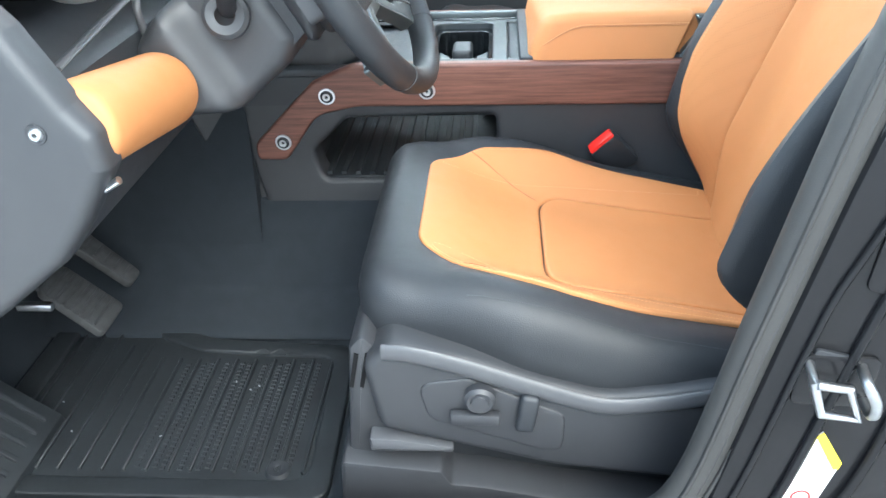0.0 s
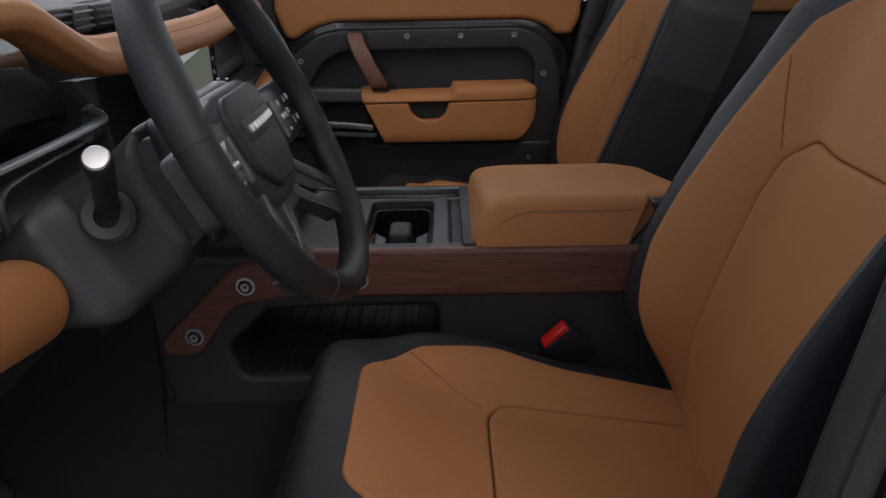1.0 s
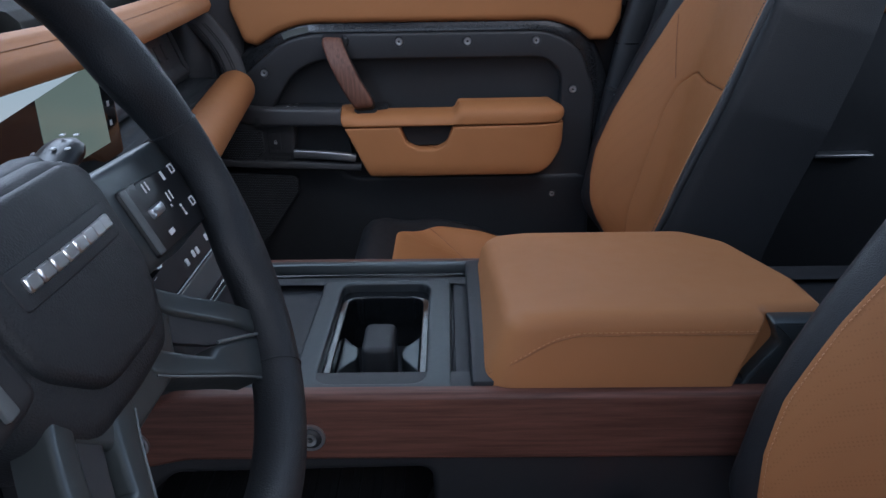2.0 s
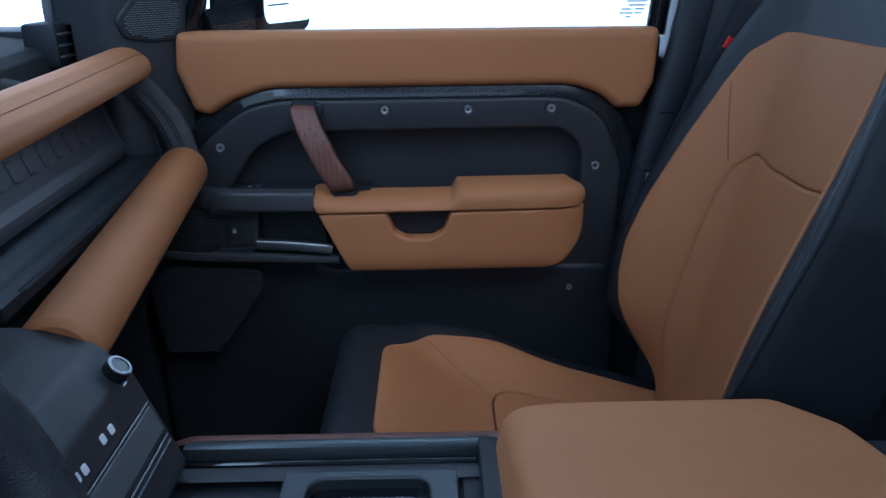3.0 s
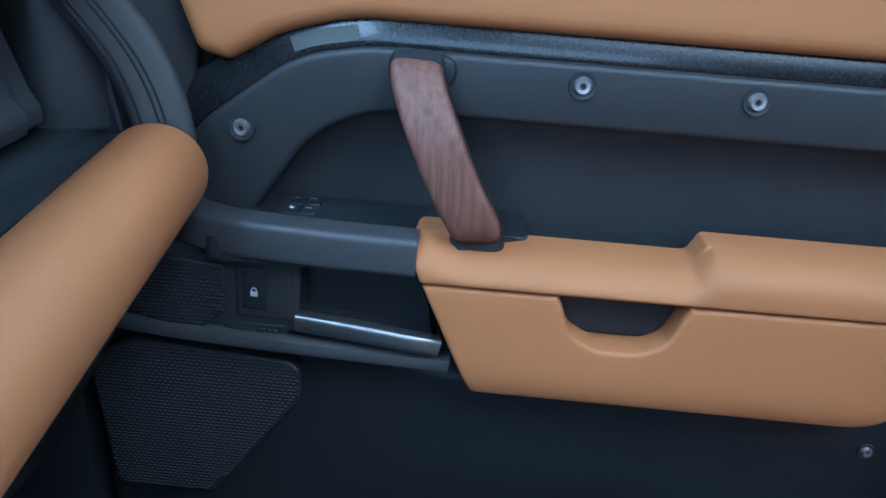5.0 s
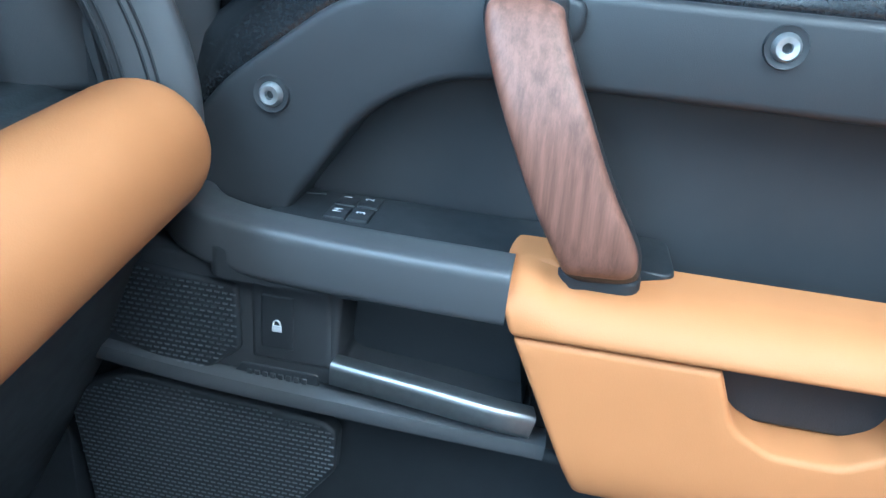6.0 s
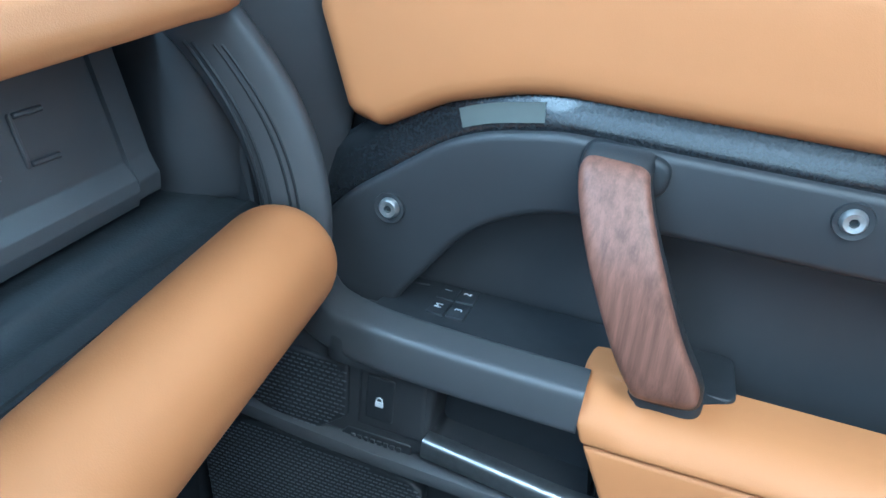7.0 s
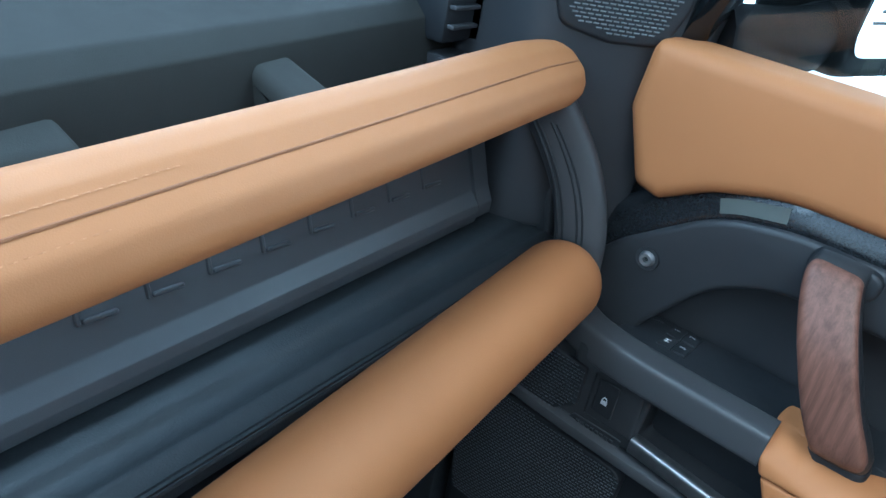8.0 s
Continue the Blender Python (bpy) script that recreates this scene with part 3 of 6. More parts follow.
for i, (x, y) in enumerate(((-0.2298, 0.7565), (-0.2152, 0.7565), (-0.2298, 0.7785), (-0.2152, 0.7785))):
    b = part("seat_memory_button", box(x - 0.0066, x + 0.0066, y - 0.0096, y + 0.0096, 0.671, 0.6752 + 0.0004 * (i % 2), 0.001), DARK, switch_plate)
bezel = part("door_fittings_bezel", panel(rounded([(-0.40, 0.575), (-0.10, 0.575), (-0.112, 0.652), (-0.40, 0.652)], 0.006), flat_y(0.716), INW, 0.004, 0.04, 0.02, [rounded([(-0.216, 0.586), (-0.094, 0.578), (-0.112, 0.644), (-0.212, 0.646)], 0.01)]), PLASTIC, door)
part("pull_recess", panel(rounded([(-0.225, 0.57), (-0.09, 0.57), (-0.09, 0.655), (-0.225, 0.655)], 0.004), flat_y(0.752), INW, 0.003, 0.01, 0.04), DARK, door)
part("release_handle", sweep(smooth_path([(-0.216, 0.714, 0.590), (-0.16, 0.709, 0.588), (-0.118, 0.708, 0.584), (-0.095, 0.713, 0.579)], 6), oval(0.0082, 0.0070, 18, 5.0), (0, 0, 1)), BRUSHED, door, "satin metal door release handle")
part("lower_trim_lip", sweep(smooth_path([(-0.40, 0.72, 0.575), (-0.30, 0.716, 0.569), (-0.18, 0.715, 0.5655), (-0.085, 0.720, 0.560)], 5), oval(0.010, 0.008, 10, 2.6), (0, 1, 0)), GREY_PLASTIC, door)
part("lock_surround", panel(rounded([(-0.2695, 0.644), (-0.2185, 0.645), (-0.2175, 0.587), (-0.2695, 0.587)], 0.004), flat_y(0.7146), INW, 0.004, 0.010, 0.02), PLASTIC, bezel, "charcoal raised lock surround")
lock = part("lock_button", panel(rounded([(-0.2625, 0.597), (-0.2415, 0.597), (-0.2415, 0.6335), (-0.2625, 0.6335)], 0.002), flat_y(0.7135), INW, 0.0015, 0.006, 0.02), DARK, door, "black door lock button")


def dots(loop, spacing, place, size):
    """A field of small raised dashes, shaped like glints on a mesh, within an outline."""
    lo_u, hi_u = min(p.x for p in loop), max(p.x for p in loop)
    lo_v, hi_v = min(p.y for p in loop), max(p.y for p in loop)
    pts = []
    row = 0
    v = lo_v
    while v < hi_v:
        u = lo_u + (row % 2) * spacing / 2
        while u < hi_u:
            pts.append((u, v))
            u += spacing
        v += spacing * 0.72
        row += 1
    pts = np.array(pts)
    pts = pts[inside(loop, pts) & (reach([loop], pts) > spacing * 0.5)]
    verts, faces = [], []
    for u, v in pts:
        i = len(verts)
        for du, dv, h in ((-1.1, -0.42, 0), (1.1, -0.42, 0), (1.1, 0.42, 0), (-1.1, 0.42, 0), (-0.8, 0.05, 0.55), (0.8, 0.05, 0.55)):
            verts.append(place(u + du * size, v + dv * size, h * size))
        faces += [(i, i + 1, i + 5, i + 4), (i + 1, i + 2, i + 5), (i + 2, i + 3, i + 4, i + 5), (i + 3, i, i + 4)]
    me = bpy.data.meshes.new("grille_beads")
    me.from_pydata(verts, [], faces)
    return me


def grille(name, loop, y, parent, label, spacing=0.0050):
    g = part(name, panel(loop, flat_y(y), INW, 0.003, 0.012, 0.02), DARK, parent, label)
    me = dots(loop, spacing, lambda u, v, h: (u, y - 0.0002 - h, v), spacing * 0.33)
    me.materials.append(BEAD)
    tagged(part("grille_mesh", me, BEAD, g), kind="stuff")
    return g


grille("speaker_grille", rounded([(-0.365, 0.643), (-0.2765, 0.636), (-0.2755, 0.593), (-0.304, 0.569), (-0.348, 0.580), (-0.388, 0.604)], 0.005), 0.712, door, "perforated black mid-range speaker grille")
grille("speaker_grille", rounded([(-0.365, 0.550), (-0.226, 0.541), (-0.216, 0.533), (-0.217, 0.502), (-0.302, 0.386), (-0.395, 0.386), (-0.410, 0.525)], 0.010), 0.724, door, "perforated black door speaker grille")

# wooden pull handle with its dark rubber surround
hp = smooth_path([(-0.128, 0.748, 0.816), (-0.127, 0.733, 0.803), (-0.111, 0.716, 0.762), (-0.090, 0.711, 0.716), (-0.073, 0.713, 0.685), (-0.069, 0.723, 0.673)], 12)
hp = [p + Vector((-0.0015, 0, 0.009)) * min(max((0.79 - p.z) / 0.10, 0.0), 1.0) + Vector((0, 0, -0.006)) * min(max((p.z - 0.75) / 0.06, 0.0), 1.0) for p in hp]
handle = part("pull_handle", sweep(hp, oval(0.0208, 0.0115, 36, 3.6), (1, 0, 0)), DARK, door, "black rubber pull handle")
part("wood_inlay", sweep([p + Vector((0, -0.0046, 0)) for p in hp[4:-5]], oval(0.0199, 0.0098, 36, 4.4), (1, 0, 0), scale=lambda t: 1 - 0.22 * (max(0, abs(2 * t - 1) - 0.8) / 0.2) ** 2), WOOD_Z, handle, "walnut inlay of the pull handle")
part("handle_foot", panel(rounded([(-0.152, 0.790), (-0.100, 0.790), (-0.097, 0.814), (-0.150, 0.819)], 0.012), lean(0.740), INW, 0.004, 0.02, 0.02), DARK, handle)
part("handle_foot", panel(rounded([(-0.094, 0.716), (-0.048, 0.716), (-0.048, 0.745), (-0.094, 0.745)], 0.012), lambda u, v: (u, v, 0.676), (0, 0, 1), 0.003, 0.012, 0.02), DARK, handle)


def print_text(words, place, right, up, size, parent, mat=PALE_PRINT):
    """Small printed characters, lying along right and up."""
    cu = bpy.data.curves.new("print", "FONT")
    cu.body, cu.size, cu.align_x, cu.align_y, cu.extrude = words, size, "CENTER", "CENTER", 0.0001
    tmp = bpy.data.objects.new("print", cu)
    me = bpy.data.meshes.new_from_object(tmp)
    bpy.data.objects.remove(tmp)
    r, u = Vector(right), Vector(up)
    n = r.cross(u)
    me.transform(Matrix(((r.x, u.x, n.x, place[0]), (r.y, u.y, n.y, place[1]), (r.z, u.z, n.z, place[2]), (0, 0, 0, 1))))
    me.materials.clear()
    me.materials.append(mat)
    return part("printed_mark", me, mat, parent)


for word, x, y in (("1", -0.2303, 0.7795), ("2", -0.2160, 0.7800), ("M", -0.2296, 0.7560), ("3", -0.2150, 0.7565)):
    print_text(word, (x, y, 0.6762), (0, 1, 0), (-1, 0, 0), 0.0078, switch_plate)
part("plate_outline", sweep(smooth_path([(-0.272, 0.768, 0.6755), (-0.264, 0.776, 0.6755), (-0.246, 0.781, 0.6755)], 5), oval(0.0006, 0.0005, 6), (0, 0, 1)), PLASTIC, switch_plate)
part("padlock_mark", joined([box(-0.2550, -0.2490, 0.7127, 0.7137, 0.6095, 0.6138, 0.0003), sweep(smooth_path([(-0.2542, 0.7131, 0.6138), (-0.2538, 0.7131, 0.6162), (-0.252, 0.7131, 0.6173), (-0.2502, 0.7131, 0.6162), (-0.2498, 0.7131, 0.6138)], 4), oval(0.0006, 0.0005, 6), (0, 1, 0))]), PALE_PRINT, lock)
name_plate = part("name_plate", panel(rounded([(-0.286, 0.568), (-0.226, 0.568), (-0.226, 0.5825), (-0.276, 0.5825)], 0.003), flat_y(0.7150), INW, 0.0012, 0.004, 0.02), DARK, door)
for k in range(8):
    part("raised_bar", box(-0.2725 + 0.0051 * k, -0.2690 + 0.0051 * k, 0.7138, 0.7155, 0.5745, 0.5785, 0.0004, 1), PLASTIC, name_plate)
    part("raised_bar", box(-0.2725 + 0.0051 * k, -0.2695 + 0.0051 * k, 0.7138, 0.7155, 0.5705, 0.5722, 0.0004, 1), PLASTIC, name_plate)

# window: seal, frame and glass; speaker on the sail panel; outside mirror
part("window_seal", box(-0.30, 0.44, 0.776, 0.788, 0.86, 0.906, 0.003), DARK, door)
part("window_frame", joined([sweep(smooth_path([(-0.31, 0.79, 0.92), (-0.20, 0.775, 1.20), (-0.13, 0.765, 1.36)], 5), oval(0.02, 0.015, 10), (0, 1, 0)), sweep([Vector((-0.14, 0.765, 1.365)), Vector((0.48, 0.765, 1.375))], oval(0.02, 0.015, 10), (0, 1, 0)), sweep([Vector((0.432, 0.785, 0.91)), Vector((0.475, 0.765, 1.38))], oval(0.015, 0.016, 10), (0, 1, 0))]), GLOSS_BLACK, door)
part("mirror_patch", prism(rounded([(-0.43, 0.85), (-0.285, 0.85), (-0.290, 0.925), (-0.250, 1.10), (-0.43, 1.02)], 0.01), "y", 0.786, 0.812, 0.003), DARK, door, "black plate at the mirror foot")
pane = part("window_pane", prism([(-0.30, 0.865), (0.435, 0.865), (0.475, 1.37), (-0.13, 1.36)], "y", 0.790, 0.794), GLASS, door, "clear side window glass")
pane.visible_shadow = False


def sail_face(u, v, out=0.0):
    """The corner trim between dashboard and door: it turns towards the rear of the cabin."""
    return (u + 0.7 * out, 0.756 + max(u + 0.322, -0.068) - 0.7 * out, v)


sail = tagged(part("sail_panel", panel(rounded([(-0.47, 0.74), (-0.312, 0.74), (-0.306, 0.80), (-0.306, 0.865), (-0.303, 0.93), (-0.24, 1.15), (-0.47, 1.00)], 0.01), sail_face, (0.7, -0.7, 0), 0.006, 0.04, 0.02), PLASTIC), "charcoal corner trim with a small speaker", "panel", kind="structure")
tw = rounded([(-0.381, 0.946), (-0.376, 0.925), (-0.350, 0.916), (-0.322, 0.918), (-0.314, 0.945), (-0.312, 0.972), (-0.362, 0.975)], 0.012)
ring_tw = rounded([(-0.387, 0.947), (-0.380, 0.920), (-0.350, 0.911), (-0.317, 0.913), (-0.308, 0.945), (-0.306, 0.978), (-0.364, 0.981)], 0.014)
tb = part("tweeter_grille", panel(ring_tw, lambda u, v: sail_face(u, v, 0.005), (0.7, -0.7, 0), 0.004, 0.014, 0.012), DARK, sail, "perforated tweeter grille")
me = dots(tw, 0.0044, lambda u, v, h: sail_face(u, v, 0.0055 + h), 0.0016)
me.materials.append(TWEETER)
tagged(part("grille_mesh", me, TWEETER, tb), kind="stuff")

for k, (u, v, w) in enumerate(((0.385, 0.964, 0.030), (0.383, 0.958, 0.036), (0.388, 0.952, 0.028), (0.376, 0.946, 0.018), (0.398, 0.946, 0.016), (0.374, 0.940, 0.022), (0.398, 0.940, 0.012), (0.384, 0.934, 0.010))):
    part("printed_bar", box(u, u + w, 0.7885, 0.7893, v, v + 0.0026, 0), GREYPRINT, pane)

mirror = thing("wing_mirror", (-0.22, 0.92, 0.91), "dark outside mirror with a printed warning on its glass", "mirror")
mr = Matrix.Translation((-0.185, 0.975, 0.99)) @ Matrix.Rotation(radians(-16), 4, "Z")
part("housing", moved(prism(rounded([(-0.105, -0.085), (0.105, -0.088), (0.115, 0.075), (-0.09, 0.085)], 0.03, 6), "x", -0.10, 0.0, 0.012, 3), mr), MIRROR_CASE, mirror, "black mirror housing")
part("arm", sweep(smooth_path([(-0.29, 0.80, 0.925), (-0.25, 0.86, 0.93), (-0.23, 0.93, 0.945)], 5), oval(0.03, 0.022, 12), (0, 0, 1)), MIRROR_CASE, mirror)
glass_face = part("mirror_glass", moved(prism(rounded([(-0.092, -0.064), (0.095, -0.067), (0.102, 0.065), (-0.08, 0.075)], 0.022, 6), "x", -0.003, 0.003), mr), material("mirror_silver", (0.86, 0.88, 0.89), 0.02, 1.0), mirror, "silvered mirror glass")
for k in range(2):
    part("printed_bar", moved(box(0.0031, 0.0036, -0.075 + 0.008 * k, 0.005 - 0.004 * k, -0.036 + 0.010 * k, -0.033 + 0.010 * k, 0), mr), DARKPRINT, glass_face)

# ---------------------------------------------------------------- dashboard
dash = thing("dashboard", (-0.60, 0.0, 0.12), "charcoal dashboard with tan leather pads and an open shelf", "dashboard")
# section of the pad, from its seam: forwards over the top, down the front, back under it and up the rear face
pad_sec = [(p.x, p.y) for p in rounded([(0.0, 0.0, 0.005), (-0.010, 0.0085, 0.012), (-0.022, 0.0122, 0.014), (-0.035, 0.0085, 0.012), (-0.044, -0.004, 0.012), (-0.044, -0.030), (-0.018, -0.036), (0.010, -0.0335, 0.008), (0.0165, -0.022, 0.012), (0.0105, -0.008, 0.014)], 0.010, 5)]
PAD_MID = [(-0.3495, 0.645, 0.9004), (-0.3264, 0.40, 0.8969), (-0.2985, 0.10, 0.8955), (-0.2925, -0.12, 0.8982), (-0.2950, -0.235, 0.8990), (-0.3010, -0.290, 0.9010), (-0.3080, -0.322, 0.9085), (-0.3150, -0.368, 0.9325), (-0.3205, -0.410, 0.9555), (-0.3240, -0.445, 0.9655), (-0.3268, -0.52, 0.9695), (-0.3262, -0.60, 0.9665), (-0.3238, -0.655, 0.9350), (-0.3218, -0.693, 0.8848), (-0.3198, -0.712, 0.8448)]
pad_line = smooth_path(PAD_MID, 8)
PAD_END = [(0.0560, 0.40), (0.0555, 0.62), (0.0530, 0.78), (0.0475, 0.90), (0.036, 0.965), (0.020, 0.99)]
pad_full = [pad_line[0] + Vector((-0.12 * d, d, -0.05 * d)) for d, k in PAD_END] + pad_line
pad_bm = sweep(pad_full, pad_sec, (1, 0, 0), scale=lambda t: PAD_END[round(t * (len(pad_full) - 1))][1] if t * (len(pad_full) - 1) < 5.5 else 1)
upper = part("upper_pad", pad_bm, TAN, dash, "tan leather upper dashboard pad")
seam = [p + Vector((0.0, 0, -0.0002)) for p in pad_full[1:6] + pad_line if p.y > -0.18]
part("seam", sweep(seam, oval(0.0009, 0.0009, 6), (1, 0, 0)), material("seam_thread", (0.235, 0.095, 0.033), 0.7, spots=0.1, spot_scale=80), upper)
stitch_part([p + Vector((0.0068, 0, -0.0050)) for p in seam if p.y < 0.30], upper, up=(0.8, 0, 0.6), width=0.0006)
stitch_part([p + Vector((-0.0058, 0, 0.0052)) for p in seam if p.y < 0.34], upper, up=(0.4, 0, 0.9), width=0.0006)



def knee_roll(near, far, r, label):
    """A padded roll whose far end is a soft dome."""
    near, far = Vector(near), Vector(far)
    d, run = (far - near).normalized(), (far - near).length
    stops = [0, 0.004, 0.010, 0.25 * run, 0.5 * run, 0.75 * run] + [run - 0.026 + 0.026 * math.sin(a) for a in np.linspace(0, 1.50, 11)]
    size = [0.84, 0.95, 1, 1, 1, 1] + [0.40 + 0.60 * max(math.cos(a), 0) ** 0.7 for a in np.linspace(0, 1.50, 11)]
    return part("knee_roll", sweep([near + d * k for k in stops], oval(r, r * 0.97, 36), (1, 0, 0), scale=lambda t: size[round(t * (len(size) - 1))]), TAN, dash, label)


knee_roll((-0.2558, 0.12, 0.7005), (-0.3118, 0.697, 0.7271), 0.0369, "tan leather knee roll on the passenger side")
knee_roll((-0.319, -0.752, 0.726), (-0.318, -0.532, 0.688), 0.0455, "short tan leather knee roll beside the column")

# the bracket that joins pad and roll, with fine grooves
strut_line = smooth_path([(-0.384, 0.694, 0.870), (-0.357, 0.705, 0.835), (-0.333, 0.711, 0.795), (-0.318, 0.711, 0.750), (-0.314, 0.706, 0.70)], 7)
strut = part("end_strut", sweep(strut_line, oval(0.0225, 0.010, 18, 3.2), (1, 0.35, 0)), GREY_PLASTIC, dash, "grey bracket with fine grooves")
for k in (-0.0145, -0.010, 0.002, 0.0065):
    part("groove", sweep([p + Vector((k, -0.0100 + 0.35 * k, 0)) for p in strut_line[5:22]], oval(0.0012, 0.0012, 6), (1, 0, 0)), DARK, strut)

# shelf: leaning back panel with a raised word as plain bars, its lip, the rubber tray with its step


def along(sec, y0, y1, r=0.0):
    """A solid with the section (x, z), running across the car with the dashboard's slant."""
    loop = rounded(sec, r, 4) if r else [Vector(p) for p in sec]
    bm = prism(loop, "y", y0, y1, 0.0)
    for v in bm.verts:
        v.co.x -= 0.058 * (v.co.y - 0.5)
    return bm


back = part("shelf_back", along([(-0.419, 0.860), (-0.389, 0.778, 0.006), (-0.3805, 0.769, 0.003), (-0.3785, 0.762, 0.003), (-0.3805, 0.752, 0.003), (-0.41, 0.748), (-0.45, 0.76), (-0.45, 0.860)], 0.14, 0.652, 0.002), GREY_PLASTIC, dash, "grey shelf back with a raised word")
for k in range(8):
    y = 0.320 + 0.040 * k
    letter = joined([box(-0.0010, 0.0014, -0.013, -0.0098, -0.014, 0.014, 0.0009, 1), box(-0.0010, 0.0014, -0.0095, 0.010, 0.0108, 0.014, 0.0009, 1), box(-0.0010, 0.0014, -0.0095, 0.010, -0.014, -0.0108, 0.0009, 1)])
    part("raised_bar", moved(letter, Matrix.Translation((-0.3989 - 0.058 * (y - 0.5), y, 0.807)) @ Matrix.Rotation(radians(-20), 4, "Y")), GREY_PLASTIC, back)
part("shelf_end_post", along([(-0.420, 0.874), (-0.386, 0.780, 0.008), (-0.379, 0.768, 0.006), (-0.379, 0.756, 0.004), (-0.41, 0.748), (-0.45, 0.76), (-0.45, 0.874)], 0.652, 0.672, 0.003), GREY_PLASTIC, dash)
tray = part("shelf_tray", along([(-0.47, 0.752), (-0.402, 0.748), (-0.370, 0.7455), (-0.3655, 0.7450), (-0.3625, 0.7432), (-0.3605, 0.7412), (-0.357, 0.7400), (-0.346, 0.7392), (-0.3435, 0.7404), (-0.341, 0.7408), (-0.3385, 0.7402), (-0.336, 0.7388), (-0.325, 0.738), (-0.325, 0.725), (-0.47, 0.725)], 0.14, 0.716), RUBBER, dash, "black rubber shelf mat")
for k in range(2):
    part("tray_rib", along([(-0.329 + 0.006 * k, 0.7375), (-0.327 + 0.006 * k, 0.7375), (-0.3275 + 0.006 * k, 0.7395), (-0.3285 + 0.006 * k, 0.7395)], 0.18, 0.60), RUBBER, tray)
part("pocket_back", box(-0.475, -0.432, 0.655, 0.720, 0.745, 0.875, 0.003), PLASTIC, dash)
part("shelf_end", prism(rounded([(-0.47, 0.73), (-0.350, 0.735), (-0.362, 0.80), (-0.385, 0.87), (-0.47, 0.87)], 0.004), "y", 0.716, 0.742, 0.004), PLASTIC, dash)
part("body", prism([(-0.95, 0.87), (-0.50, 0.858), (-0.40, 0.852), (-0.40, 0.848), (-0.47, 0.842), (-0.48, 0.738), (-0.345, 0.732), (-0.348, 0.66), (-0.47, 0.40), (-0.95, 0.36)], "y", 0.13, 0.744, 0.006), PLASTIC, dash)
top_slab = prism([Vector(p) for p in rounded([(-0.95, 0.945, 0), (-0.60, 0.930, 0.1), (-0.462, 0.9135, 0.010), (-0.449, 0.902, 0.006), (-0.442, 0.866, 0), (-0.95, 0.866, 0)], 0.004, 4)], "y", 0.13, 0.744)
for v in top_slab.verts:
    v.co.x -= 0.15 * (v.co.y - 0.47) * step_up(-0.95, -0.60, v.co.x)
part("dash_top", top_slab, SOFT_TOP, dash, "charcoal dashboard top")
for y0, y1 in ((0.455, 0.492), (0.262, 0.326)):
    part("pad_bracket", prism(rounded([(-0.480, 0.890), (-0.468, 0.897), (-0.40, 0.882), (-0.385, 0.86), (-0.480, 0.86)], 0.012), "y", y0, y1, 0.007, 3), SOFT_TOP, dash)


def air_vent(x, y0, y1, z0, z1, parent):
    v = part("air_vent", box(x - 0.05, x, y0, y1, z0, z1, 0.006), DARK, parent, "black air vent with slats")
    for k in range(3):
        z = z0 + (z1 - z0) * (k + 1) / 4
        part("slat", box(x - 0.014, x + 0.006, y0 + 0.004, y1 - 0.004, z - 0.0018, z + 0.0018, 0.0008, 1), GREY_PLASTIC, v)
    part("divider", box(x - 0.01, x + 0.008, (y0 + y1) / 2 - 0.002, (y0 + y1) / 2 + 0.002, z0 + 0.003, z1 - 0.003, 0.0008, 1), PLASTIC, v)
    return v


air_vent(-0.455, 0.652, 0.728, 0.884, 0.946, dash)
air_vent(-0.418, -0.205, -0.060, 0.896, 0.936, dash)
air_vent(-0.418, -0.048, 0.112, 0.896, 0.934, dash)
part("center_body", prism([(-0.95, 0.955), (-0.60, 0.958), (-0.48, 0.943), (-0.445, 0.936), (-0.440, 0.896), (-0.40, 0.870), (-0.36, 0.852), (-0.345, 0.75), (-0.315, 0.66), (-0.335, 0.575), (-0.95, 0.55)], "y", -0.22, 0.13, 0.006), PLASTIC, dash)
part("center_lower_body", prism([(-0.95, 0.56), (-0.335, 0.585), (-0.36, 0.36), (-0.95, 0.30)], "y", -0.140, 0.13, 0.006), DARK, dash)
part("driver_body", prism([(-0.95, 0.955), (-0.55, 1.00), (-0.45, 0.985), (-0.395, 0.965), (-0.44, 0.94), (-0.455, 0.80), (-0.36, 0.742), (-0.348, 0.66), (-0.40, 0.61), (-0.60, 0.56), (-0.95, 0.52)], "y", -0.742, -0.22, 0.006), PLASTIC, dash)
part("knee_panel", prism(rounded([(-0.335, 0.69), (-0.325, 0.665), (-0.355, 0.592), (-0.50, 0.545), (-0.52, 0.57), (-0.42, 0.66)], 0.012), "y", -0.748, -0.19, 0.008), PLASTIC, dash)
part("glove_box_lid", prism(rounded([(-0.335, 0.69), (-0.335, 0.655), (-0.365, 0.585), (-0.455, 0.42), (-0.52, 0.45), (-0.42, 0.66)], 0.012), "y", 0.16, 0.735, 0.008), PLASTIC, dash)
cap = part("end_cap", panel(rounded([(-0.60, 0.42), (-0.44, 0.528, 0.03), (-0.355, 0.592, 0.03), (-0.322, 0.632, 0.01), (-0.281, 0.694, 0.006), (-0.283, 0.730, 0.02), (-0.303, 0.756, 0.008), (-0.338, 0.825, 0.02), (-0.40, 0.90), (-0.60, 0.90)], 0.01), flat_y(-0.778), INW, 0.016, 0.035, 0.02), CAP_PLASTIC, dash, "grey soft plastic end cap")
screw((-0.334, -0.7785, 0.735), INW, cap, 0.0066)
